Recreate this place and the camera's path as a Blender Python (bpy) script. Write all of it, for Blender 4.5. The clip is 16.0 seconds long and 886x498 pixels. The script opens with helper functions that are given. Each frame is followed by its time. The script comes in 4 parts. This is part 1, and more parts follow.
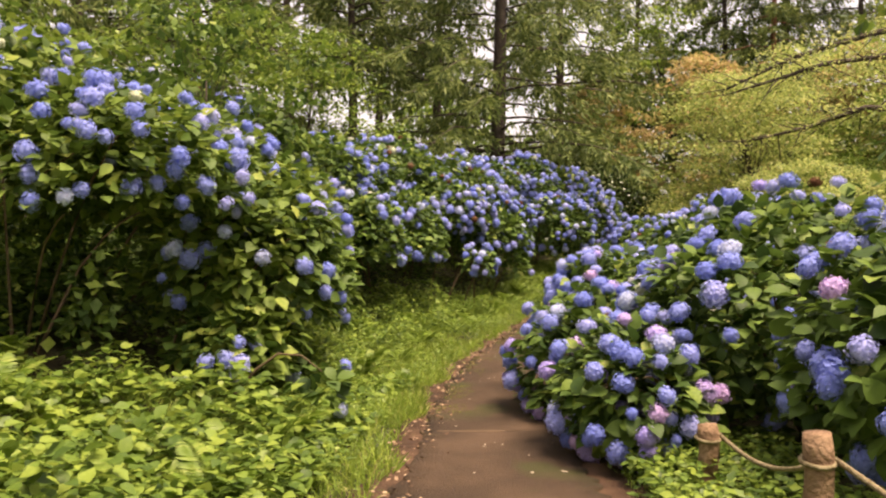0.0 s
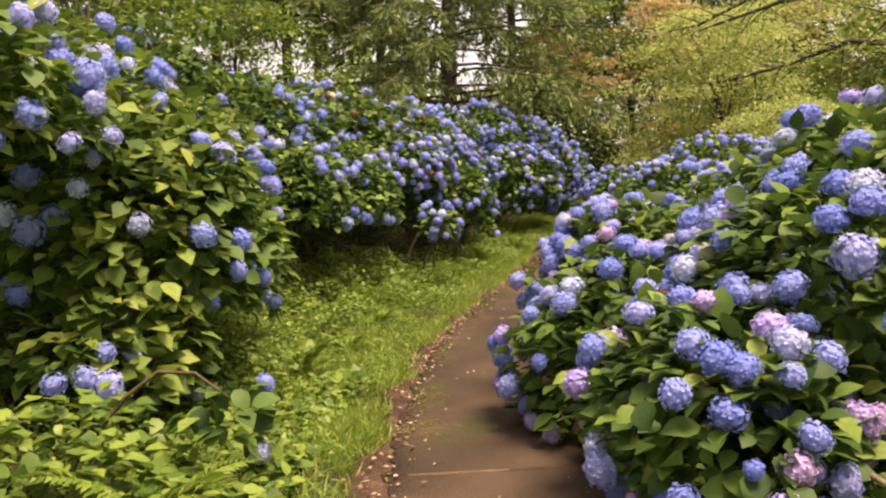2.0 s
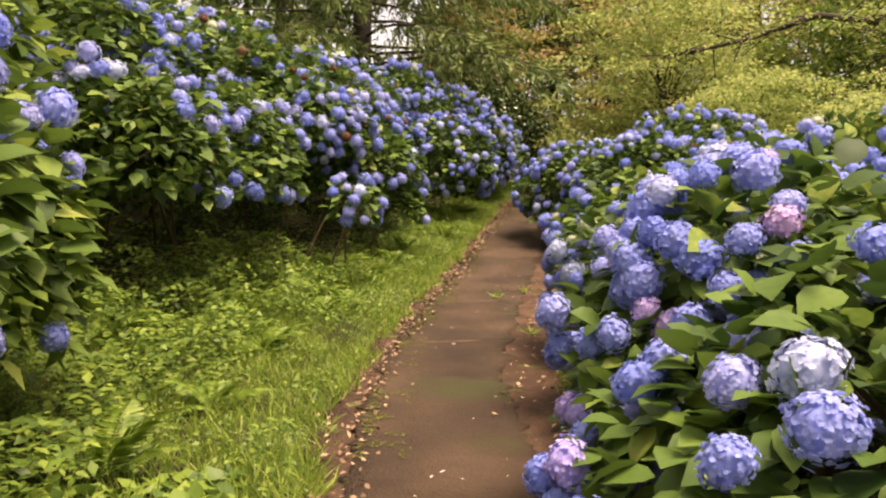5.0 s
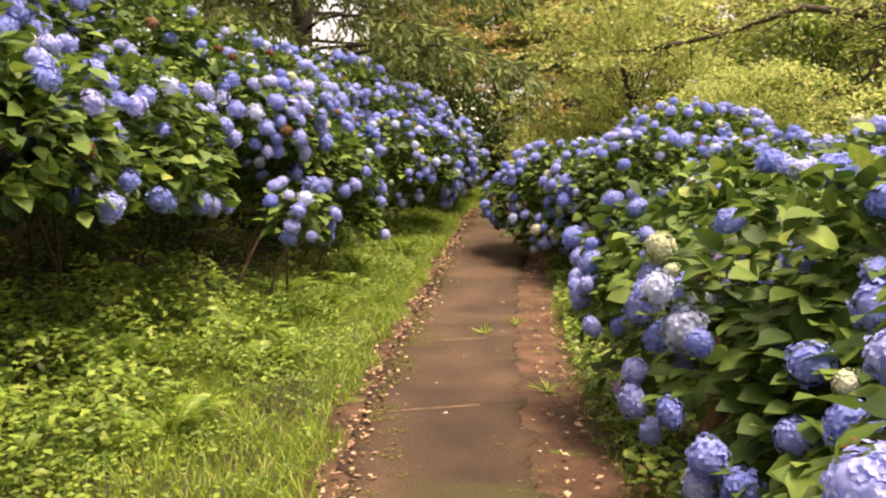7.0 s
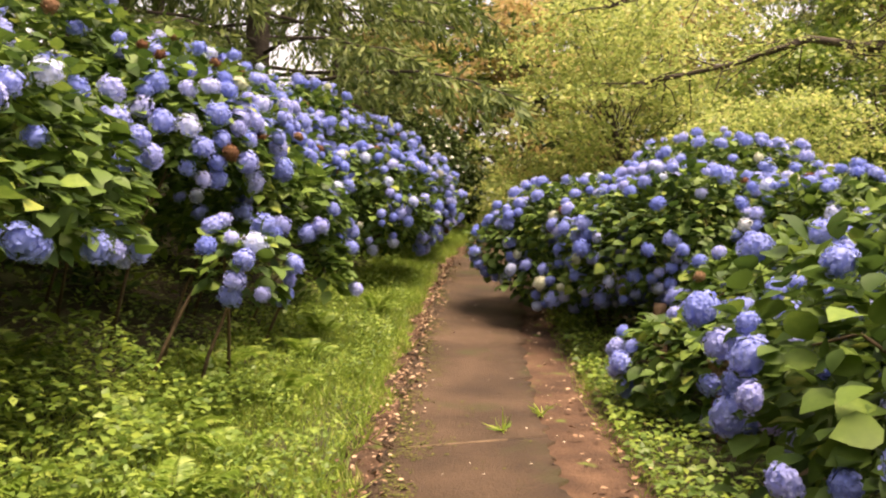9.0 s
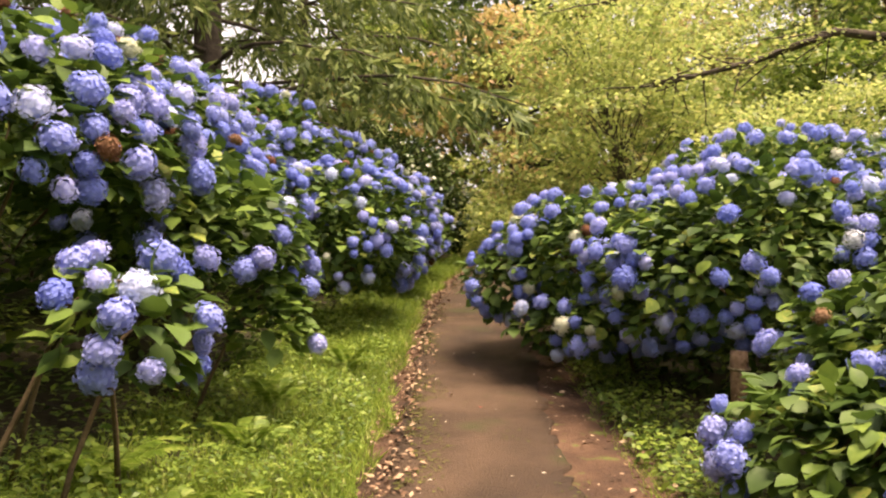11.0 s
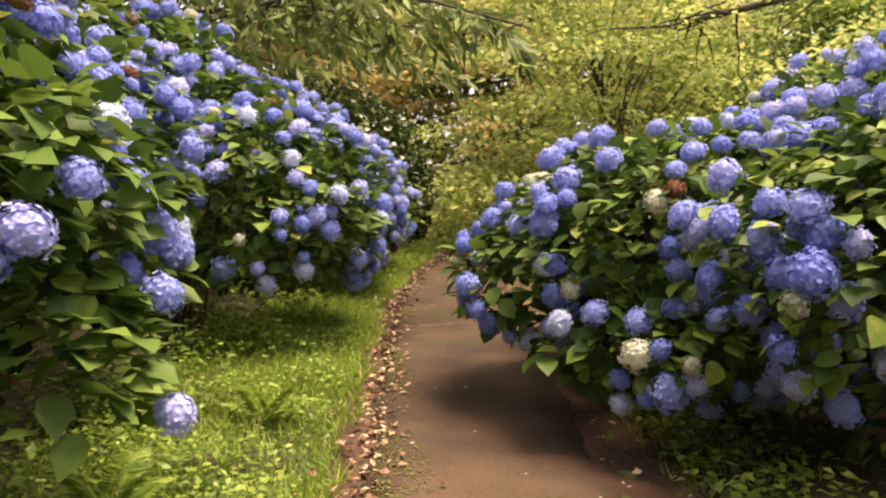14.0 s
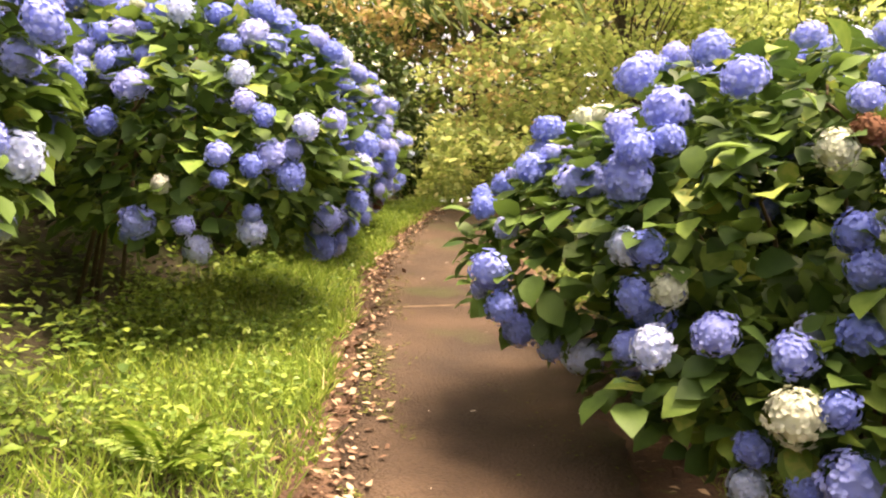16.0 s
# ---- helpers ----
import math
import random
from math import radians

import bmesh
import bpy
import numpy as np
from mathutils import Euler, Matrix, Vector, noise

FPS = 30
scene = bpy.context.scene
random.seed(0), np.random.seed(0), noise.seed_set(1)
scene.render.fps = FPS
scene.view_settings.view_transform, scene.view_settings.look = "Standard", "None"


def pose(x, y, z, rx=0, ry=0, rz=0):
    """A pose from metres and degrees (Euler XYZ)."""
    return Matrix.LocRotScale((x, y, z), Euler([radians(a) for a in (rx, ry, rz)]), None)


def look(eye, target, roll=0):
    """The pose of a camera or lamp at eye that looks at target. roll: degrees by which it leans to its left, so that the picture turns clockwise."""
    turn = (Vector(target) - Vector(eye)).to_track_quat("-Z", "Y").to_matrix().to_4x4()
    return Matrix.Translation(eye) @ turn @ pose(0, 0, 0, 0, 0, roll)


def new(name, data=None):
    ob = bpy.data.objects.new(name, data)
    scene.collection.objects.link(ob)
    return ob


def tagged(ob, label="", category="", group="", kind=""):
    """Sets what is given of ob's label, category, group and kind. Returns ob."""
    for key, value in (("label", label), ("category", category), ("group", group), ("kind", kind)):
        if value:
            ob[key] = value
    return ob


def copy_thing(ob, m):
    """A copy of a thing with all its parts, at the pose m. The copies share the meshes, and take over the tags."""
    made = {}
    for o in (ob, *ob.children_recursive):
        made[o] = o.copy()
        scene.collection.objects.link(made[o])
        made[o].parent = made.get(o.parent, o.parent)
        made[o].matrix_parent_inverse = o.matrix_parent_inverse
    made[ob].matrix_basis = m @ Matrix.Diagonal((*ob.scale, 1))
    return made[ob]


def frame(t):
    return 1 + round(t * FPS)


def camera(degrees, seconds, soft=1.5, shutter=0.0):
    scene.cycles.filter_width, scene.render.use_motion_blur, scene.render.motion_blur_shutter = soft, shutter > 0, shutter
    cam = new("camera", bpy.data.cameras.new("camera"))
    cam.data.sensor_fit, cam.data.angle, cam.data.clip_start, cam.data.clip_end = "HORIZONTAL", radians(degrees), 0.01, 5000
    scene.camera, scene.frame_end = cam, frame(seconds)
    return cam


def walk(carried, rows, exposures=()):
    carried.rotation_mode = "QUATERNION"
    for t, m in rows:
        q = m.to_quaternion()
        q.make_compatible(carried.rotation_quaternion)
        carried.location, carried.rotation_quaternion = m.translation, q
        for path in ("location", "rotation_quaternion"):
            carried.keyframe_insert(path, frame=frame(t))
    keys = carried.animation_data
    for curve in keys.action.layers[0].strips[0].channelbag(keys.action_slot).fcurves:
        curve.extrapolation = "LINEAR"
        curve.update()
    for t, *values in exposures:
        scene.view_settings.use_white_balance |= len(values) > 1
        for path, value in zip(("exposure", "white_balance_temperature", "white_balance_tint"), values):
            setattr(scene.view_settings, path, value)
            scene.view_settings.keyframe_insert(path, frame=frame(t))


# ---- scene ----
cam = camera(56.6, 16.0, 2.2)
EXPO, KELVIN, TINT = 2.08, 7900, 25
METRES, EYE, TILT, LEAN, TURN = 16.0, 1.25, 0.0, 0.0, 0.0
ROWS = [
    (0.0, 0.0, 0.0, 0.0, -0.0, 0.0, 0.0),
    (0.5, -0.0007, 0.0343, -0.0017, -2.19, 0.29, 0.16),
    (1.0, -0.0038, 0.0694, -0.0035, -3.66, -2.24, 1.71),
    (1.5, -0.0061, 0.1015, -0.0034, -4.09, -2.4, 0.99),
    (2.0, -0.0053, 0.1348, -0.0037, -3.65, -2.59, 1.99),
    (2.5, -0.0033, 0.17, -0.0013, -6.41, -2.83, 2.4),
    (3.0, -0.0046, 0.2048, -0.0046, -5.81, -2.56, -0.09),
    (3.5, -0.0063, 0.2404, -0.0075, -7.01, -3.99, -0.85),
    (4.0, -0.0057, 0.2771, -0.0081, -9.44, -4.32, -0.95),
    (4.5, -0.0068, 0.3086, -0.0098, -10.22, -3.9, -0.18),
    (7.0, -0.0, 0.4615, -0.0122, -14.89, -2.77, 0.54),
    (7.5, 0.0032, 0.4965, -0.0107, -16.9, -1.02, 1.82),
    (8.0, 0.004, 0.5249, -0.0115, -18.2, 0.01, 1.44),
    (8.5, 0.0074, 0.554, -0.0122, -18.84, 0.68, -0.41),
    (9.0, 0.014, 0.5843, -0.0111, -17.94, 0.47, 0.17),
    (9.5, 0.02, 0.6151, -0.0118, -19.09, 0.63, 0.57),
    (10.0, 0.029, 0.6476, -0.0095, -19.63, 1.82, 1.61),
    (12.5, 0.0735, 0.7936, -0.0068, -18.5, 3.48, 2.48),
    (13.0, 0.0818, 0.8229, -0.0039, -15.89, 6.34, 1.77),
    (13.5, 0.0925, 0.8516, -0.0032, -18.4, 5.26, 2.17),
    (14.0, 0.0997, 0.8813, -0.0043, -22.73, 1.81, 2.14),
    (14.5, 0.1092, 0.9084, -0.0024, -26.69, 1.27, 1.55),
    (15.0, 0.1173, 0.9348, -0.0009, -27.19, 1.05, 0.25),
    (15.5, 0.126, 0.9625, 0.0003, -26.04, -0.87, -0.86),
    (16.0, 0.1335, 0.9789, 0.0001, -24.0, -1.13, -0.61),
]
walk(cam, [(t, pose(0, 0, EYE, TILT, LEAN, TURN) @ pose(METRES * x, METRES * y, METRES * z, 90 + pitch, roll, yaw)) for t, x, y, z, yaw, pitch, roll in ROWS], [(t, EXPO + e, KELVIN, TINT) for t, e in ((0.0, -0.05), (4.0, -0.1), (7.0, 0.25), (10.0, 0.3), (12.5, 0.38), (13.5, 0.25), (14.5, 0.5), (15.4, 0.75), (16.0, 1.05))])

# ---- world and light: bright overcast sky over a wooded garden ----
world = bpy.data.worlds.new("sky")
scene.world = world
world.use_nodes = True
wn = world.node_tree.nodes
sky = wn.new("ShaderNodeTexSky")
sky.sky_type = "NISHITA"
sky.sun_disc = False
sky.sun_elevation, sky.sun_rotation = radians(71), radians(128)
sky.air_density, sky.dust_density = 1.0, 4.0
wn["Background"].inputs["Strength"].default_value = 0.06
cloud = wn.new("ShaderNodeMixRGB")
cloud.inputs[0].default_value, cloud.inputs[2].default_value = 0.6, (6.0, 6.0, 5.9, 1)
world.node_tree.links.new(sky.outputs[0], cloud.inputs[1])
world.node_tree.links.new(cloud.outputs[0], wn["Background"].inputs["Color"])
sun_data = bpy.data.lights.new("sun", "SUN")
sun_data.energy, sun_data.angle, sun_data.color = 2.0, radians(28), (1.0, 0.92, 0.76)
sun = new("sun", sun_data)
sun.matrix_world = look((5.0, -4.0, 19.0), (0, 0, 0))


# ---- materials ----
def material(name, stops, rough=0.6, scale=6.0, bump=0.0, pick="noise", translucent=0.0, fine=60.0, spec=0.3, flecks=None):
    """A ramp of base colours picked by noise, by island or by object, with a finer grain over it."""
    m = bpy.data.materials.new(name)
    m.use_nodes = True
    n, l = m.node_tree.nodes, m.node_tree.links
    b = n["Principled BSDF"]
    b.inputs["Roughness"].default_value = rough
    b.inputs["Specular IOR Level"].default_value = spec
    co = n.new("ShaderNodeTexCoord")
    coarse = n.new("ShaderNodeTexNoise")
    coarse.inputs["Scale"].default_value, coarse.inputs["Detail"].default_value = scale, 6.0
    l.new(co.outputs["Object"], coarse.inputs["Vector"])
    grain = n.new("ShaderNodeTexNoise")
    grain.inputs["Scale"].default_value, grain.inputs["Detail"].default_value = fine, 4.0
    l.new(co.outputs["Object"], grain.inputs["Vector"])
    if pick == "island":
        rnd = n.new("ShaderNodeNewGeometry").outputs["Random Per Island"]
    elif pick == "object":
        rnd = n.new("ShaderNodeObjectInfo").outputs["Random"]
    else:
        rnd = coarse.outputs["Fac"]
    mix = n.new("ShaderNodeMath")
    mix.operation = "MULTIPLY_ADD"
    mix.inputs[1].default_value = 0.35 if pick != "noise" else 0.5
    l.new(grain.outputs["Fac"], mix.inputs[0])
    shift = n.new("ShaderNodeMath")
    shift.operation = "SUBTRACT"
    shift.inputs[1].default_value = 0.175 if pick != "noise" else 0.25
    l.new(rnd, shift.inputs[0])
    l.new(shift.outputs[0], mix.inputs[2])
    ramp = n.new("ShaderNodeValToRGB")
    el = ramp.color_ramp.elements
    while len(el) < len(stops):
        el.new(0.5)
    for e, (p, c) in zip(el, stops):
        e.position, e.color = p, (*c, 1)
    l.new(mix.outputs[0], ramp.inputs[0])
    colour = ramp.outputs[0]
    if pick == "object":
        hsv = n.new("ShaderNodeHueSaturation")
        vary = n.new("ShaderNodeMapRange")
        vary.inputs[3].default_value, vary.inputs[4].default_value = 0.78, 1.12
        l.new(n.new("ShaderNodeNewGeometry").outputs["Random Per Island"], vary.inputs[0])
        l.new(vary.outputs[0], hsv.inputs["Value"])
        l.new(colour, hsv.inputs["Color"])
        colour = hsv.outputs[0]
    if flecks:
        f = n.new("ShaderNodeTexNoise")
        f.inputs["Scale"].default_value, f.inputs["Detail"].default_value = flecks[1], 3.0
        l.new(co.outputs["Object"], f.inputs["Vector"])
        fr = n.new("ShaderNodeValToRGB")
        fr.color_ramp.elements[0].position, fr.color_ramp.elements[1].position = flecks[2], flecks[2] + 0.1
        l.new(f.outputs["Fac"], fr.inputs[0])
        fm = n.new("ShaderNodeMixRGB")
        fm.inputs[2].default_value = (*flecks[0], 1)
        l.new(fr.outputs[0], fm.inputs[0])
        l.new(colour, fm.inputs[1])
        colour = fm.outputs[0]
    l.new(colour, b.inputs["Base Color"])
    if bump:
        bp = n.new("ShaderNodeBump")
        bp.inputs["Strength"].default_value, bp.inputs["Distance"].default_value = bump, 0.02
        l.new(grain.outputs["Fac"], bp.inputs["Height"])
        l.new(bp.outputs[0], b.inputs["Normal"])
    if translucent:
        tr = n.new("ShaderNodeBsdfTranslucent")
        l.new(colour, tr.inputs["Color"])
        ms = n.new("ShaderNodeMixShader")
        ms.inputs[0].default_value = translucent
        l.new(b.outputs[0], ms.inputs[1])
        l.new(tr.outputs[0], ms.inputs[2])
        l.new(ms.outputs[0], n["Material Output"].inputs["Surface"])
    return m


M_LEAF = material("hydrangea_leaf", [(0.0, (0.03, 0.066, 0.016)), (0.5, (0.072, 0.132, 0.026)), (0.85, (0.14, 0.225, 0.04)), (0.97, (0.20, 0.285, 0.055)), (1.0, (0.28, 0.32, 0.07))], 0.55, pick="island", translucent=0.28, fine=40, spec=0.25)
# brighter, yellower ramp than M_LEAF, for all outer foliage of two left bushes
M_LEAF_BRIGHT = material("bright_hydrangea_leaf", [(0.0, (0.045, 0.09, 0.018)), (0.5, (0.12, 0.19, 0.035)), (0.85, (0.20, 0.29, 0.05)), (1.0, (0.29, 0.34, 0.075))], 0.55, pick="island", translucent=0.3, fine=40, spec=0.25)
M_BLUE = material("bloom_blue", [(0.0, (0.22, 0.29, 0.72)), (0.35, (0.28, 0.35, 0.77)), (0.65, (0.35, 0.41, 0.81)), (0.88, (0.45, 0.48, 0.83)), (1.0, (0.60, 0.68, 0.86))], 0.7, pick="object", translucent=0.3, fine=45, spec=0.15)
M_LILAC = material("bloom_lilac", [(0.0, (0.42, 0.37, 0.80)), (0.6, (0.53, 0.44, 0.82)), (1.0, (0.64, 0.45, 0.76))], 0.7, pick="object", translucent=0.2, fine=45, spec=0.15)
M_CREAM = material("bloom_cream", [(0.0, (0.50, 0.55, 0.38)), (0.6, (0.60, 0.62, 0.50)), (1.0, (0.55, 0.59, 0.70))], 0.7, pick="object", translucent=0.2, fine=45, spec=0.15)
M_DRY = material("bloom_dry", [(0.0, (0.09, 0.04, 0.022)), (0.6, (0.17, 0.08, 0.045)), (1.0, (0.28, 0.17, 0.10))], 0.9, pick="object", fine=60, spec=0.1)
M_STEM = material("woody_stem", [(0.2, (0.05, 0.035, 0.02)), (0.6, (0.13, 0.09, 0.05)), (0.9, (0.20, 0.15, 0.09))], 0.85, 9, 0.5)
M_BARK = material("bark", [(0.2, (0.025, 0.02, 0.015)), (0.55, (0.065, 0.05, 0.038)), (0.9, (0.13, 0.105, 0.08))], 0.9, 5, 0.9, fine=28)
M_BARK_RED = material("pine_bark", [(0.2, (0.09, 0.045, 0.03)), (0.55, (0.20, 0.095, 0.055)), (0.9, (0.30, 0.16, 0.10))], 0.9, 5, 0.9, fine=28)
M_NEEDLE = material("conifer_spray", [(0.0, (0.05, 0.085, 0.02)), (0.5, (0.12, 0.17, 0.045)), (1.0, (0.25, 0.30, 0.09))], 0.6, pick="island", translucent=0.35)
M_MAPLE = material("maple_leaf", [(0.0, (0.19, 0.26, 0.07)), (0.5, (0.32, 0.39, 0.115)), (0.9, (0.50, 0.54, 0.18)), (1.0, (0.54, 0.47, 0.21))], 0.5, pick="island", translucent=0.55)
M_GOLD = material("golden_leaf", [(0.0, (0.30, 0.27, 0.10)), (0.5, (0.48, 0.40, 0.15)), (1.0, (0.55, 0.36, 0.20))], 0.5, pick="island", translucent=0.45)
M_DARKLEAF = material("camellia_leaf", [(0.0, (0.025, 0.05, 0.014)), (0.6, (0.06, 0.10, 0.025)), (1.0, (0.14, 0.17, 0.05))], 0.25, pick="island", translucent=0.1, spec=0.5)
M_GRASS = material("grass_blade", [(0.0, (0.11, 0.19, 0.028)), (0.5, (0.22, 0.33, 0.05)), (0.9, (0.37, 0.47, 0.08)), (1.0, (0.48, 0.45, 0.18))], 0.5, pick="island", translucent=0.4)
M_HERB = material("herb_leaf", [(0.0, (0.06, 0.115, 0.022)), (0.5, (0.15, 0.24, 0.042)), (1.0, (0.28, 0.37, 0.065))], 0.45, pick="island", translucent=0.35)
M_FERN = material("fern_frond", [(0.0, (0.11, 0.19, 0.025)), (0.6, (0.20, 0.31, 0.045)), (1.0, (0.34, 0.42, 0.10))], 0.5, pick="island", translucent=0.4)
M_LITTER = material("dead_leaf", [(0.0, (0.11, 0.06, 0.036)), (0.5, (0.25, 0.15, 0.09)), (1.0, (0.44, 0.32, 0.21))], 0.85, pick="island")
M_SOIL = material("soil", [(0.25, (0.016, 0.012, 0.006)), (0.5, (0.035, 0.028, 0.014)), (0.7, (0.045, 0.065, 0.016))], 0.95, 2.2, 0.8, fine=35)
M_VERGE = material("red_soil", [(0.25, (0.040, 0.023, 0.014)), (0.5, (0.075, 0.041, 0.024)), (0.8, (0.15, 0.085, 0.05))], 0.95, 3.0, 0.8, fine=60, flecks=((0.10, 0.13, 0.025), 5.0, 0.62))
M_PATH = material("path_asphalt", [(0.25, (0.028, 0.017, 0.010)), (0.5, (0.056, 0.034, 0.019)), (0.75, (0.100, 0.062, 0.037))], 0.8, 1.3, 0.9, fine=70, spec=0.3, flecks=((0.046, 0.043, 0.014), 1.1, 0.58))
M_JOINT = material("path_joint", [(0.3, (0.075, 0.048, 0.028)), (0.7, (0.17, 0.115, 0.07))], 0.95, 7, 0.6)
M_MOSS = material("moss", [(0.0, (0.055, 0.062, 0.014)), (0.5, (0.10, 0.115, 0.022)), (1.0, (0.16, 0.17, 0.035))], 0.9, pick="island", spec=0.15)
M_POST = material("weathered_post", [(0.2, (0.11, 0.06, 0.035)), (0.55, (0.24, 0.15, 0.09)), (0.9, (0.36, 0.25, 0.16))], 0.85, 8, 0.9, fine=45)
M_ROPE = material("rope", [(0.2, (0.13, 0.10, 0.05)), (0.8, (0.30, 0.25, 0.15))], 0.9, 30, 0.7)
M_CHIP = material("pale_chip", [(0.2, (0.45, 0.36, 0.26)), (0.8, (0.68, 0.60, 0.48))], 0.8, 20)
M_PETAL_RED = material("fallen_petal", [(0.2, (0.7, 0.06, 0.05)), (0.8, (0.8, 0.12, 0.09))], 0.6, 20)

# ---- helpers of this scene ----
rng = np.random.default_rng(7)


def tri_mesh(name, v, f, mat, smooth=False):
    """A mesh from arrays of vertices and triangles."""
    me = bpy.data.meshes.new(name)
    v, f = np.asarray(v, dtype=np.float32), np.asarray(f, dtype=np.int32)
    me.vertices.add(len(v))
    me.vertices.foreach_set("co", v.ravel())
    me.loops.add(f.size)
    me.loops.foreach_set("vertex_index", f.ravel())
    me.polygons.add(len(f))
    me.polygons.foreach_set("loop_start", np.arange(0, f.size, 3, dtype=np.int32))
    me.update(calc_edges=True)
    if smooth:
        me.polygons.foreach_set("use_smooth", np.ones(len(f), dtype=bool))
    me.materials.append(mat)
    return me


def strew(v, f, places, axes, sizes):
    """Copies of a small shape: places (n,3), axes (n,3,3) with columns right, along, up; sizes (n,) or (n,3)."""
    v, f = np.asarray(v, float), np.asarray(f, int)
    sizes = np.asarray(sizes, float)
    sizes = sizes[:, None] * np.ones(3) if sizes.ndim == 1 else sizes
    allv = np.einsum("nij,nvj->nvi", axes, v[None] * sizes[:, None, :]) + np.asarray(places)[:, None, :]
    allf = f[None] + (np.arange(len(places)) * len(v))[:, None, None]
    return allv.reshape(-1, 3), allf.reshape(-1, 3)


def unit(a):
    return a / np.maximum(np.linalg.norm(a, axis=-1, keepdims=True), 1e-9)


def frames_along(along, up):
    """Axes whose second column is along and third nearest to up."""
    along = unit(along)
    right = unit(np.cross(along, up + 1e-4))
    return np.stack([right, along, np.cross(right, along)], axis=-1)


def joined(*bits):
    vs, fs, k = [], [], 0
    for v, f in bits:
        vs.append(np.asarray(v, float)), fs.append(np.asarray(f, int) + k)
        k += len(v)
    return np.concatenate(vs), np.concatenate(fs)


def tube(points, radii, sides=7):
    """A tapered limb along points."""
    p = np.asarray(points, float)
    d = unit(np.gradient(p, axis=0))
    ref = np.where(np.abs(d[:, 2:3]) > 0.8, np.array([[1.0, 0, 0]]), np.array([[0, 0, 1.0]]))
    a = unit(np.cross(d, ref))
    b = np.cross(d, a)
    ang = np.linspace(0, 2 * math.pi, sides, endpoint=False)
    ring = p[:, None] + np.asarray(radii)[:, None, None] * (np.cos(ang)[None, :, None] * a[:, None] + np.sin(ang)[None, :, None] * b[:, None])
    f = []
    for i in range(len(p) - 1):
        for j in range(sides):
            q, r = i * sides + j, i * sides + (j + 1) % sides
            f += [(q, r, r + sides), (q, r + sides, q + sides)]
    top, low = len(p) * sides, len(p) * sides + 1
    for j in range(sides):
        f += [(top - sides + j, top - sides + (j + 1) % sides, top), ((j + 1) % sides, j, low)]
    return np.concatenate([ring.reshape(-1, 3), p[-1:], p[:1]]), np.array(f)


def part(name, mesh, parent, label="", kind=""):
    ob = new(name, mesh)
    ob.parent = parent
    return tagged(ob, label, kind=kind)


LEAF_V = [(0, 0, 0), (-0.27, 0.16, 0.05), (0.27, 0.16, 0.05), (0, 0.3, 0.0), (-0.39, 0.42, 0.07), (0.39, 0.42, 0.07), (0, 0.65, -0.03), (-0.30, 0.70, 0.02), (0.30, 0.70, 0.02), (0, 1.0, -0.17)]
LEAF_F = [(0, 3, 1), (0, 2, 3), (1, 3, 4), (3, 2, 5), (3, 6, 4), (3, 5, 6), (4, 6, 7), (6, 5, 8), (7, 6, 9), (6, 8, 9)]
MID_V = [(0, 0, 0), (-0.30, 0.19, 0.05), (0.30, 0.19, 0.05), (-0.37, 0.52, 0.05), (0.37, 0.52, 0.05), (0, 0.45, -0.02), (0, 1.0, -0.15)]
MID_F = [(0, 5, 1), (0, 2, 5), (1, 5, 3), (5, 2, 4), (3, 5, 6), (5, 4, 6)]
SMALL_V = [(0, 0, 0), (-0.3, 0.45, 0.05), (0.3, 0.45, 0.05), (0, 0.45, -0.02), (0, 1, -0.1)]
SMALL_F = [(0, 3, 1), (0, 2, 3), (1, 3, 4), (3, 2, 4)]
CARD_V = [(0, 0, 0), (-0.32, 0.5, 0.04), (0.32, 0.5, 0.04), (0, 1, -0.06)]
CARD_F = [(0, 2, 1), (1, 2, 3)]
BLADE_V = [(-0.5, 0, 0), (0.5, 0, 0), (-0.4, 0.55, 0.06), (0.4, 0.55, 0.06), (0, 1, 0.32)]
BLADE_F = [(0, 1, 3), (0, 3, 2), (2, 3, 4)]

# ---- ground form ----
GROUND_Y = [-8, 0, 5, 7.4, 10.4, 12.7, 15.1, 17.3, 18.7, 20, 23, 26, 30, 45]
GROUND_Z = [0.05, 0, -0.15, -0.18, -0.17, -0.11, 0.02, 0.21, 0.40, 0.58, 1.05, 1.55, 1.85, 2.3]
EDGE_Y = [-8, 0, 4.6, 6.3, 8.4, 10.4, 12.4, 14.6, 18, 20.7, 22.8, 24.7, 27, 29]
EDGE_LEFT = [-0.5, -0.38, -0.27, -0.17, 0.03, 0.33, 0.85, 1.58, 2.8, 3.85, 4.75, 5.85, 7.25, 9.3]
EDGE_RIGHT = [0.8, 0.88, 0.95, 0.97, 1.12, 1.42, 2.05, 2.85, 4.15, 5.28, 6.05, 7.0, 8.9, 12.0]
HEDGE_Y = [0, 4, 6, 8, 10, 12, 14, 16, 18, 20, 22, 24, 26]
HEDGE_X = [-3.2, -2.6, -1.8, -1.4, -1.5, -0.9, -0.3, 0.6, 1.5, 2.5, 3.5, 4.5, 5.5]


def smooth_table(v, xs, ys):
    return (np.interp(v - 0.7, xs, ys) + np.interp(v, xs, ys) + np.interp(v + 0.7, xs, ys)) / 3


def left_edge(y):
    return smooth_table(y, EDGE_Y, EDGE_LEFT)


def right_edge(y):
    return smooth_table(y, EDGE_Y, EDGE_RIGHT)


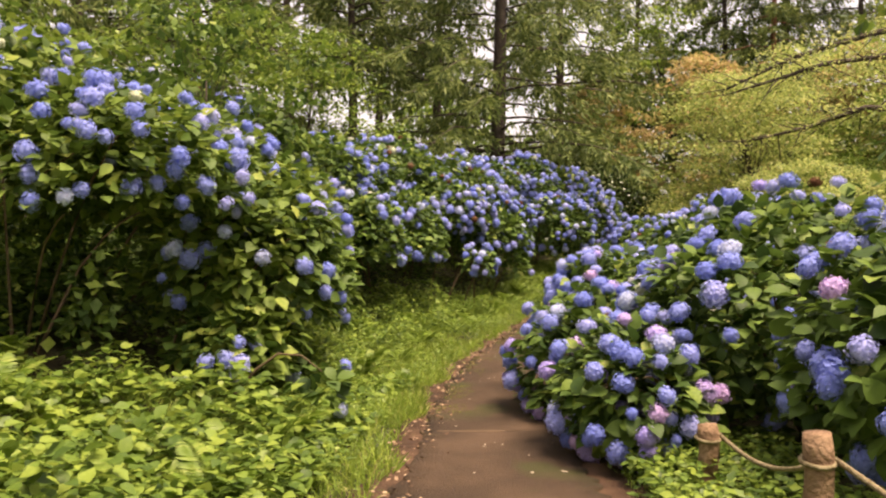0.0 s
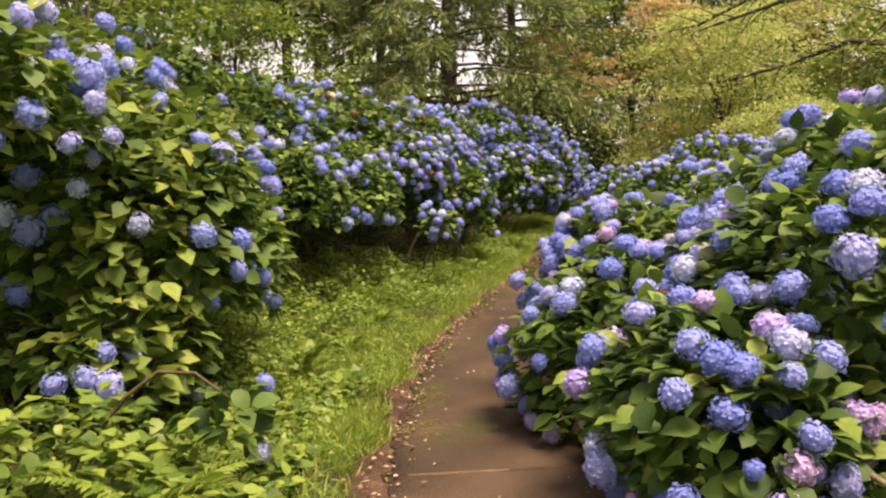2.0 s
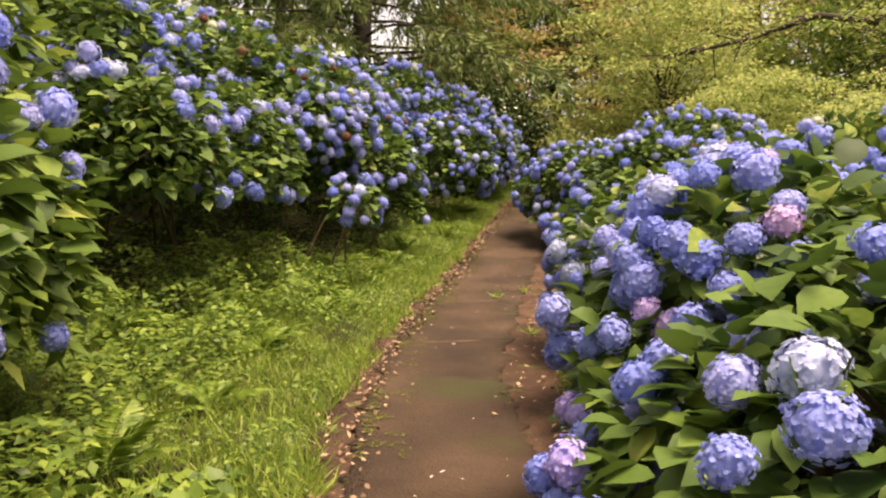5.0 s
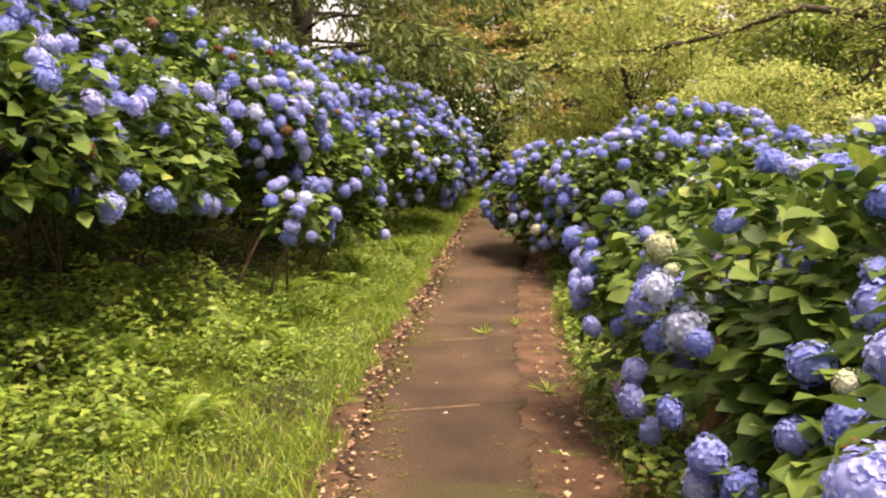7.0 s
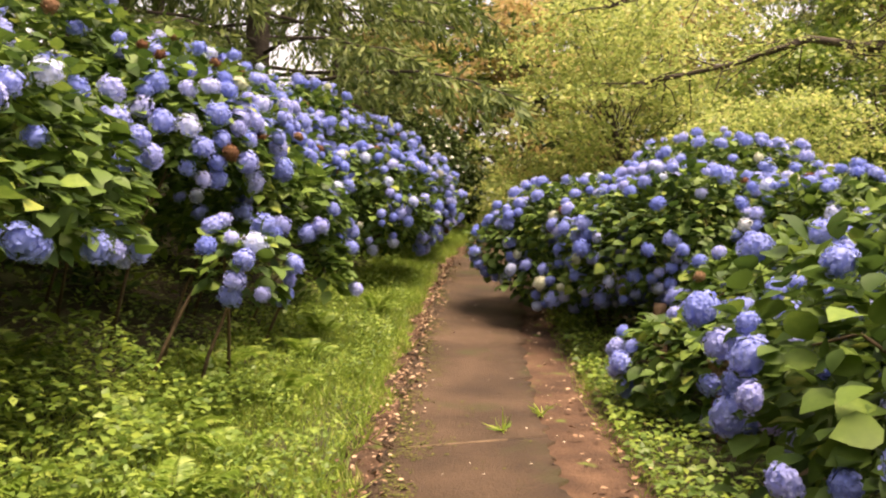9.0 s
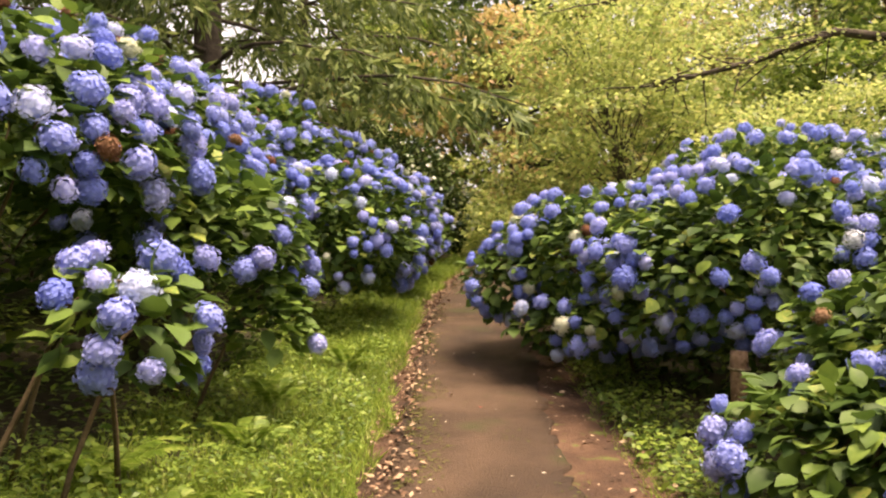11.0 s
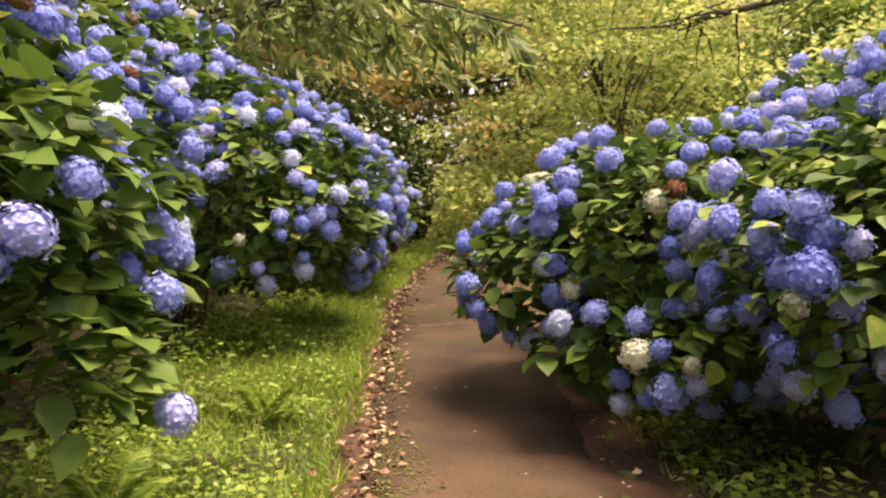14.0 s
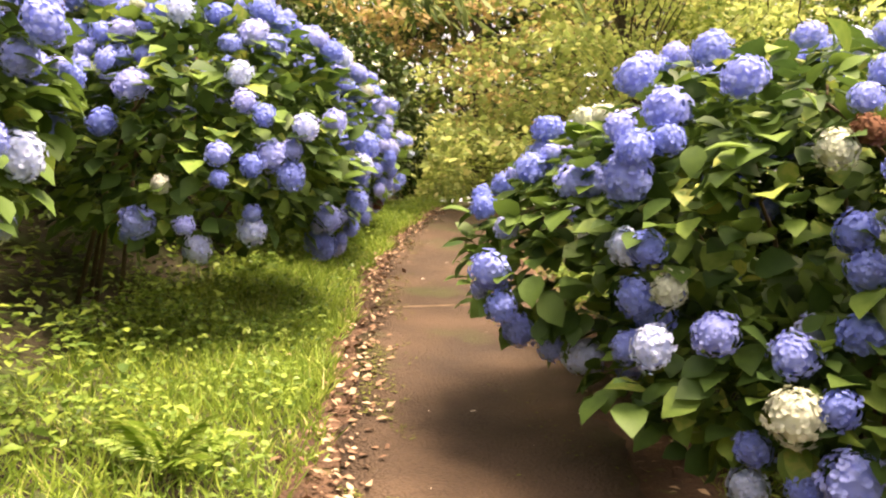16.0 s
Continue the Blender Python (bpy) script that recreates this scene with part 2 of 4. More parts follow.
def ground_z(x, y):
    """Height of the land: the path's profile, a bank up to the left of it, a slow rise far off."""
    x, y = np.asarray(x, float), np.asarray(y, float)
    bank = np.maximum(left_edge(y) - 1.5 - x, 0)
    bank = 1.5 * (1 - np.exp(-0.22 * bank))
    far = np.maximum(np.hypot(x - 3, y - 12) - 30, 0) * 0.03
    wave = 0.03 * np.sin(1.7 * x + 0.4 * y) * np.sin(1.3 * y - 0.6 * x)
    off = np.clip(np.maximum(left_edge(y) - x, x - right_edge(y)) / 0.5, 0, 1)
    return smooth_table(y, GROUND_Y, GROUND_Z) + bank + np.minimum(far, 6) + wave * off


def grid_mesh(name, xs, ys, zfun, mat):
    X, Y = np.meshgrid(xs, ys)
    v = np.stack([X, Y, zfun(X, Y)], -1).reshape(-1, 3)
    nx = len(xs)
    i = (np.arange(len(ys) - 1)[:, None] * nx + np.arange(nx - 1)[None]).ravel()
    f = np.concatenate([np.stack([i, i + 1, i + nx + 1], -1), np.stack([i, i + nx + 1, i + nx], -1)])
    return tri_mesh(name, v, f, mat, True)


far_steps = np.array([12, 16, 22, 30, 45, 70, 120, 220, 400])
gx = np.concatenate([-far_steps[::-1] + 2, np.arange(-9.5, 13.6, 0.25), far_steps + 2.5])
gy = np.concatenate([-far_steps[::-1], np.arange(-11, 31.1, 0.25), far_steps + 22])
ground = new("ground", grid_mesh("ground", gx, gy, lambda x, y: ground_z(x, y) - 0.045 * ((x > left_edge(y) - 0.3) & (x < right_edge(y) + 0.3)) - 0.01, M_SOIL))
tagged(ground, "dark woodland soil with moss under the shrubs", "ground", kind="structure")


def strip_mesh(name, y0, y1, a, b, lift, thick, mat, step=0.05, ragged=0.0):
    """A strip of ground between two edges, as a slab with sides."""
    ys = np.linspace(y0, y1, max(2, int((y1 - y0) / step) + 1))
    cols = np.linspace(0, 1, 7)
    v, f = [], []
    for y in ys:
        l = a(y) + ragged * (0.6 * noise.noise((y * 2.9, 1.7, 0)) + 0.6 * noise.noise((y * 8.3, 4.2, 0)) + 0.4 * noise.noise((y * 23.0, 6.2, 0)))
        r = b(y) + ragged * (0.6 * noise.noise((y * 3.1, 9.7, 0)) + 0.6 * noise.noise((y * 9.1, 3.2, 0)) + 0.4 * noise.noise((y * 21.0, 8.2, 0)))
        row = [(l, -thick)] + [(l + (r - l) * c, 0) for c in cols] + [(r, -thick)]
        v += [(x, y, float(ground_z(x, y)) + lift + dz) for x, dz in row]
    n = len(cols) + 2
    for i in range(len(ys) - 1):
        for j in range(n - 1):
            q = i * n + j
            f += [(q, q + 1, q + n + 1), (q, q + n + 1, q + n)]
    for base, flip in ((0, 1), ((len(ys) - 1) * n, 0)):
        for j in range(1, n - 1):
            f.append((base, base + j + 1, base + j) if flip else (base, base + j, base + j + 1))
    return tri_mesh(name, v, f, mat)


verge = new("verge", strip_mesh("verge", -6, 28.5, lambda y: left_edge(y) - 0.22, lambda y: right_edge(y) + 0.32, 0.004, 0.06, M_VERGE, ragged=0.12))
tagged(verge, "bare reddish soil along both edges of the path", "verge", kind="structure")
path = tagged(new("path"), "brown asphalt footpath in short bays, mossy patches", "path", kind="structure")
bays = [-5.0, 6.3, 12.0, 13.9, 20.9, 28.0]
for y0, y1 in zip(bays[:-1], bays[1:]):
    part("paving_bay", strip_mesh("paving_bay", y0 + 0.001, y1 - 0.001, left_edge, lambda y: right_edge(y) - np.interp(y, [4, 7, 9, 16, 19, 22], [0.06, 0.06, 0.2, 0.26, 0.15, 0.05]), 0.022, 0.05, M_PATH, ragged=0.11), path)
    if y0 > -5:
        part("joint", strip_mesh("joint", y0 - 0.016, y0 + 0.016, lambda y: left_edge(y) + 0.12, lambda y: right_edge(y) - 0.5, 0.025, 0.03, M_JOINT, step=0.02, ragged=0.05), path, "sandy cross joint")

# ---- hydrangeas ----
def bloom_mesh(name, florets, fine, mat, seed):
    """A mophead: small four-petalled florets over a flattened ball, each bent its own way."""
    r = np.random.default_rng(seed)
    k = np.arange(florets) + 0.5
    ph, th = np.arccos(1 - 1.75 * k / florets), math.pi * (1 + 5 ** 0.5) * k
    nrm = np.stack([np.cos(th) * np.sin(ph), np.sin(th) * np.sin(ph), np.cos(ph)], -1)
    nrm = unit(nrm + r.normal(0, 0.12, nrm.shape))
    pos = nrm * np.array([1, 1, 0.86]) * (0.86 + 0.18 * r.random((florets, 1)))
    lump = np.array([noise.noise((x * 1.7 + seed, y * 1.7, z * 1.7)) + 0.5 * noise.noise((x * 3.6, y * 3.6 + seed, z * 3.6)) for x, y, z in nrm])
    pos *= 1 + 0.2 * lump[:, None]
    if fine:
        pv = [(0, 0, -0.14), (-0.44, 0.36, 0.10), (0.44, 0.36, 0.10), (-0.36, 0.82, 0.05), (0.36, 0.82, 0.05), (0, 0.55, -0.04)]
        pf = [(0, 5, 1), (0, 2, 5), (1, 5, 3), (5, 2, 4), (3, 5, 4)]
    else:
        pv, pf = [(0, 0, 0), (-0.55, 0.8, 0.08), (0.55, 0.8, 0.08)], [(0, 2, 1)]
    bits = []
    spin = r.random(florets) * 6.28
    side = unit(np.cross(nrm, np.array([0.3, 0.5, 0.81])))
    other = np.cross(nrm, side)
    size = (1.95 if fine else 2.0) / math.sqrt(florets) * (0.85 + 0.35 * r.random(florets))
    for q in range(4):
        a = spin + q * math.pi / 2
        along = unit(np.cos(a)[:, None] * side + np.sin(a)[:, None] * other + nrm * r.normal(0.0, 0.3, (florets, 1)))
        bits.append(strew(pv, pf, pos, frames_along(along, nrm), size))
    bm = bmesh.new()
    bmesh.ops.create_icosphere(bm, subdivisions=2 if fine else 1, radius=0.78)
    bits.append(([v.co * (1 + 0.2 * (noise.noise((v.co * 2.1 + Vector((seed, 0, 0)))))) for v in bm.verts], [[v.index for v in f.verts] for f in bm.faces]))
    bm.free()
    v, f = joined(*bits)
    return tri_mesh(name, v, f, mat)


BLOOMS = {}
for kind_name, mat in (("blue", M_BLUE), ("lilac", M_LILAC), ("cream", M_CREAM), ("dry", M_DRY)):
    BLOOMS[kind_name] = ([bloom_mesh("bloom", 105, True, mat, s) for s in (1, 2, 3, 7, 8)], [bloom_mesh("bloom", 46, False, mat, s) for s in (4, 5, 6)])
LEAF_SINGLE = tri_mesh("leaf", LEAF_V, LEAF_F, M_LEAF, True)


def orient(up, roll):
    q = Vector(up).to_track_quat("Z", "Y").to_matrix().to_4x4()
    return q @ Matrix.Rotation(roll, 4, "Z")


def shell(lobes, r, density, depth, low=-0.75):
    """Points over the outside of a union of lobes, with outward directions."""
    P, N = [], []
    L = np.array(lobes, float)
    for i, (cx, cy, cz, rx, ry, rz) in enumerate(lobes):
        area = 4 * math.pi * ((rx * ry) ** 1.6 / 3 + (rx * rz) ** 1.6 / 3 + (ry * rz) ** 1.6 / 3) ** (1 / 1.6)
        n = int(area * density)
        d = unit(r.normal(size=(n, 3)))
        d = d[d[:, 2] > low]
        s = np.array([noise.noise((x * 2.1 + cx, y * 2.1 + cy, z * 2.1 + cz)) + 0.6 * noise.noise((x * 5.1 + cx, y * 5.1 + cy, z * 5.1)) for x, y, z in d]) if len(d) else np.zeros(0)
        k = (1 + 0.17 * s) * (1 - depth * r.random(len(d)) ** 1.5)
        p = d * k[:, None] * np.array([rx, ry, rz]) + np.array([cx, cy, cz])
        keep = np.ones(len(p), bool)
        for j, o in enumerate(L):
            if j != i:
                keep &= (((p - o[:3]) / (o[3:] * (0.86 - 0.5 * depth))) ** 2).sum(1) > 1
        keep &= p[:, 2] > ground_z(p[:, 0], p[:, 1]) + 0.06
        P.append(p[keep]), N.append(unit(d[keep] / np.array([rx, ry, rz])))
    return np.concatenate(P), np.concatenate(N)


def in_view_side(p, n):
    """Blooms face the walk: the side of a bush turned away from the path has few."""
    mid = (left_edge(p[:, 1]) + right_edge(p[:, 1])) / 2
    to = np.stack([mid - p[:, 0], np.full(len(p), -2.2), np.full(len(p), 1.2)], -1)
    return (unit(to) * n).sum(1)


def hydrangea(label, lobes, seed, blooms=9.0, leaves=240, size=(0.056, 0.086), fine=True, lilac=0.0, cream=0.02, dry=0.012, leaf=(0.09, 0.16), low=-0.75, stems=12, singles=60, crest=1.0, green=None):
    r = np.random.default_rng(seed)
    L = np.array(lobes)
    bx, by = L[:, 0].mean(), L[:, 1].mean()
    base = np.array([bx, by, float(ground_z(bx, by))])
    bush = tagged(new("hydrangea_bush"), label, "hydrangea", "hydrangeas along the path")
    bush.location = base
    # foliage
    P, N = shell(lobes, r, leaves, 0.32, low)
    # leaves inside and under the canopy, towards the back
    side = -1 if bx < float(left_edge(by)) else 1
    skirt = [(x + side * (0.8 if side > 0 else 1.9), y + 0.4, float(ground_z(x + side * (0.8 if side > 0 else 1.9), y + 0.4)) + 0.42, rx * 0.9, ry * 0.95, 0.62) for x, y, z, rx, ry, rz in lobes]
    P2, N2 = shell(skirt, r, 110, 0.5, -0.8)
    ax = frames_along(N2 * np.array([1, 1, 0.35]) + r.normal(0, 0.45, N2.shape), N2 * 0.5 + np.array([0, 0, 0.9]) + r.normal(0, 0.28, N2.shape))
    v, f = strew(SMALL_V, SMALL_F, P2 - base, ax, r.uniform(leaf[0], leaf[1], len(P2)))
    part("inner_foliage", tri_mesh("inner_foliage", v, f, M_LEAF, True), bush, kind="stuff")
    keep = (in_view_side(P, N) > -0.25) | (r.random(len(P)) < (0.75 if side < 0 else 0.4))
    P, N = P[keep], N[keep]
    out = N * np.array([1, 1, 0.35]) + r.normal(0, 0.45, N.shape) + np.array([0, 0, -0.18])
    up = N * 0.5 + np.array([0, 0, 0.9]) + r.normal(0, 0.28, N.shape)
    ax = frames_along(out, up)
    sz = r.uniform(leaf[0], leaf[1], len(P))
    near = np.argsort(np.abs(P[:, 0] - (left_edge(P[:, 1]) + right_edge(P[:, 1])) / 2) + 0.3 * r.random(len(P)))[:singles]
    rest = np.ones(len(P), bool)
    rest[near] = False
    v, f = strew(LEAF_V if side > 0 else MID_V, LEAF_F if side > 0 else MID_F, P[rest] - base, ax[rest], sz[rest])
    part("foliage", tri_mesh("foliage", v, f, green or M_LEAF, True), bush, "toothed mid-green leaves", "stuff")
    for i in near:
        o = part("leaf", LEAF_SINGLE, bush)
        m = Matrix(ax[i].tolist()).to_4x4() @ Matrix.Scale(float(sz[i]), 4)
        m.translation = P[i] - base
        o.matrix_basis = m
    # stems from the root to the lobes
    for s in range(stems):
        c = L[s % len(L)]
        root = base * 0 + np.array([c[0] - bx + side * 0.6 + r.normal(0, 0.15), c[1] - by + 0.2 + r.normal(0, 0.25), 0])
        root[2] = float(ground_z(root[0] + bx, root[1] + by)) - base[2] - 0.03
        d = unit(r.normal(size=3) * np.array([1, 1, 0.5]) + np.array([0, 0, 0.6]))
        tip = c[:3] + d * c[3:] * 0.85 - base
        if tip[2] < root[2] + 0.25:
            tip[2] = root[2] + 0.3
        u = np.linspace(0, 1, 6)[:, None]
        pts = root * (1 - u) + tip * u + np.array([0, 0, 0.28]) * np.sin(u * math.pi) + r.normal(0, 0.025, (6, 3)) * u
        v, f = tube(pts, np.linspace(0.016, 0.006, 6), 5)
        part("stem", tri_mesh("stem", v, f, M_STEM), bush)
    # flower heads
    P, N = shell(lobes, r, blooms * 3.2, 0.06, max(low, -0.82))
    want = (in_view_side(P, N) > -0.12) & (r.random(len(P)) < np.interp(N[:, 2], [0.25, 0.6], [1.0, crest]))
    P, N = P[want], N[want]
    patch = np.array([noise.noise(Vector(p) * 1.9) + 0.5 * noise.noise(Vector(p) * 4.1) for p in P]) if len(P) else np.zeros(0)
    order = r.random(len(P)) - 1.7 * patch
    kept = []
    quota = int(len(P) / 3.2 * 1.15)
    for i in np.argsort(order):
        if len(kept) >= quota:
            break
        if all(((P[i] - P[j]) ** 2).sum() > (size[0] * 1.7) ** 2 for j in kept):
            kept.append(i)
    for i in kept:
        k = r.random()
        low_down = lilac if P[i, 2] - ground_z(P[i, 0], P[i, 1]) < 0.55 else lilac * 0.25
        sort = "dry" if k < dry else "cream" if k < dry + cream else "lilac" if k < dry + cream + low_down else "blue"
        beside = abs(P[i, 0] - (left_edge(P[i, 1]) + right_edge(P[i, 1])) / 2) < 2.1
        mesh = BLOOMS[sort][0 if fine and beside else 1]
        o = part("bloom", mesh[int(r.integers(len(mesh)))], bush, {"dry": "withered brown flower head", "cream": "pale cream flower head", "lilac": "pinkish lilac flower head"}.get(sort, ""))
        rad = r.uniform(*size) * (1.18 if r.random() < 0.12 else 0.72 if r.random() < 0.14 else 1) * (0.75 if sort == "dry" or sort == "cream" and r.random() < 0.5 else 1)
        up = N[i] + np.array([0, 0, 0.25]) + r.normal(0, 0.25, 3)
        m = orient(up, r.random() * 6.28) @ Matrix.Diagonal((rad, rad * r.uniform(0.9, 1.1), rad * r.uniform(0.85, 1.05), 1))
        m.translation = P[i] + N[i] * 0.06 - base
        o.matrix_basis = m
    return bush


def lobes_from(rows):
    """Lobes given as x, y, height of the middle above the ground, and half sizes."""
    return [(x, y, float(ground_z(x, y)) + h, rx, ry, rz) for x, y, h, rx, ry, rz in rows]


BLUE_LABEL = "large hydrangea bush with blue mophead blooms, on the grassy bank"
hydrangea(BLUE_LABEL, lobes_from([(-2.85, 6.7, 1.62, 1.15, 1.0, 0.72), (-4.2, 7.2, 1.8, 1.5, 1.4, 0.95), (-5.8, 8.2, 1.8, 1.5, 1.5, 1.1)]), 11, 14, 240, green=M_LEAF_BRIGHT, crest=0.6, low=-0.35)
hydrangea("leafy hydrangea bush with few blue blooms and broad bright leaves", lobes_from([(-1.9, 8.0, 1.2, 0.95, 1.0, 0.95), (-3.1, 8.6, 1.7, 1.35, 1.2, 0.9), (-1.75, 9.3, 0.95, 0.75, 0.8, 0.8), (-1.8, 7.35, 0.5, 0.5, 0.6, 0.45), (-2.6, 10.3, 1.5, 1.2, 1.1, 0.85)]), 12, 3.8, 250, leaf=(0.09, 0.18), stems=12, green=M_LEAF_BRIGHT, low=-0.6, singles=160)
hydrangea("tall hydrangea bush with blue blooms, high on the bank", lobes_from([(-3.4, 12.2, 1.9, 1.4, 1.3, 1.0), (-4.8, 13.5, 2.1, 1.6, 1.5, 1.1), (-2.4, 13.6, 1.7, 1.3, 1.3, 1.0)]), 13, 8, 200, fine=False, crest=0.5)
hydrangea(BLUE_LABEL, lobes_from([(-1.45, 12.8, 1.2, 0.9, 1.0, 0.75), (-0.9, 14.3, 1.2, 0.95, 1.0, 0.85), (-2.0, 14.6, 1.7, 1.3, 1.2, 0.95)]), 14, 10, 240, low=-0.4, crest=0.6, dry=0.03)
hydrangea("blue hydrangea bush arching over the grass, few withered heads", lobes_from([(-0.1, 16.1, 1.55, 1.05, 0.9, 0.72), (-1.2, 16.8, 1.85, 1.3, 1.2, 0.9), (0.9, 17.3, 1.15, 0.88, 0.8, 0.8), (1.5, 17.0, 0.7, 0.25, 0.28, 0.45), (0.1, 18.2, 1.55, 1.3, 1.1, 0.95)]), 15, 15, 250, (0.058, 0.09), crest=0.7, dry=0.05, low=-0.35, singles=120)
hydrangea("blue hydrangea bush with crowded blooms beside the grass verge", lobes_from([(1.25, 18.9, 1.2, 0.8, 0.8, 0.8), (0.5, 20.3, 1.55, 1.3, 1.2, 0.95)]), 16, 17, 240, dry=0.04, low=-0.6, singles=100)
hydrangea("rounded blue hydrangea bush crowded with blooms near the bend", lobes_from([(2.85, 20.75, 1.05, 0.95, 0.85, 0.82), (2.0, 22.4, 1.5, 1.2, 1.2, 0.95), (3.9, 22.8, 0.95, 0.8, 0.85, 0.75)]), 18, 19, 240, (0.056, 0.088), low=-0.7, dry=0.02, singles=120)
hydrangea("blue hydrangea bush at the bend of the path", lobes_from([(4.5, 24.0, 0.9, 0.75, 0.8, 0.75), (3.4, 24.4, 1.3, 1.2, 1.1, 0.85)]), 17, 18, 200, fine=False, singles=20)
hydrangea("low hydrangea bush spilling over the path, pink-tinged lower blooms", lobes_from([(1.5, 7.2, 0.40, 0.85, 0.95, 0.70), (1.7, 8.2, 0.65, 0.75, 0.8, 0.75), (1.3, 5.65, 0.44, 0.5, 0.8, 0.46)]), 21, 24, 270, (0.052, 0.08), crest=0.7, lilac=0.45, low=-0.95, leaf=(0.08, 0.15), singles=120)
hydrangea("tall leafy hydrangea bush with spaced pale blue blooms", lobes_from([(2.15, 6.0, 0.85, 0.7, 0.85, 0.62), (2.8, 6.7, 1.0, 1.0, 1.3, 0.85)]), 28, 13, 260, (0.058, 0.088), crest=0.55, lilac=0.16, cream=0.03, low=-0.9, leaf=(0.08, 0.155), singles=160)
hydrangea("hydrangea bush with blue blooms behind the rope fence", lobes_from([(2.75, 4.2, 0.8, 0.9, 0.95, 0.72), (3.9, 5.0, 1.0, 1.2, 1.3, 0.85)]), 22, 13, 240, (0.06, 0.088), crest=0.6, lilac=0.08, leaf=(0.09, 0.17), singles=130)
hydrangea("leafy hydrangea bush with scattered pale blue blooms by the post", lobes_from([(2.4, 9.6, 0.68, 1.0, 0.95, 0.78), (2.75, 11.2, 0.75, 0.9, 1.0, 0.7), (3.9, 10.6, 0.9, 1.2, 1.4, 0.85), (3.9, 12.6, 0.65, 0.85, 1.0, 0.65), (1.95, 9.1, 0.45, 0.6, 0.6, 0.45)]), 23, 19, 270, (0.05, 0.074), crest=0.35, lilac=0.12, cream=0.1, low=-0.8, leaf=(0.075, 0.14), singles=160)
hydrangea("dark-leaved hydrangea bush with sparse blue blooms", lobes_from([(4.75, 14.3, 0.65, 0.85, 1.1, 0.65), (3.7, 14.1, 0.33, 0.55, 0.75, 0.4), (5.3, 13.0, 0.85, 1.2, 1.4, 0.8)]), 24, 9, 260, crest=0.4, low=-0.8, leaf=(0.08, 0.15), singles=80)
hydrangea("blue hydrangea bush leaning far over the path", lobes_from([(4.9, 17.9, 1.05, 1.1, 1.0, 0.62), (4.55, 18.6, 0.78, 0.92, 0.75, 0.55), (4.6, 17.7, 0.5, 0.85, 0.8, 0.36), (5.0, 16.3, 1.05, 1.2, 0.9, 0.75), (6.2, 17.6, 1.3, 1.3, 1.5, 0.85), (5.75, 19.4, 0.9, 0.9, 1.0, 0.65), (6.0, 15.6, 1.0, 1.1, 1.0, 0.75)]), 25, 35, 310, (0.052, 0.078), crest=0.3, dry=0.02, cream=0.05, low=-0.65, leaf=(0.075, 0.14), singles=200, stems=18)
hydrangea("small far hydrangea with pale blue blooms", lobes_from([(8.6, 24.6, 0.45, 0.6, 0.6, 0.45)]), 26, 14, 200, fine=False, cream=0.3, singles=0, stems=4)
hydrangea("low hydrangea sprigs with single blue blooms in the grass", lobes_from([(-0.95, 6.25, 0.36, 0.2, 0.2, 0.2), (-2.0, 7.0, 0.45, 0.35, 0.3, 0.25)]), 27, 10, 120, dry=0.0, cream=0.0, singles=12, stems=2)

hydrangea("arching hydrangea spray with heavy blue blooms over the grass", lobes_from([(0.65, 15.15, 0.95, 0.3, 0.3, 0.3)]), 29, 20, 130, (0.06, 0.085), dry=0.0, cream=0.0, singles=14, stems=4)

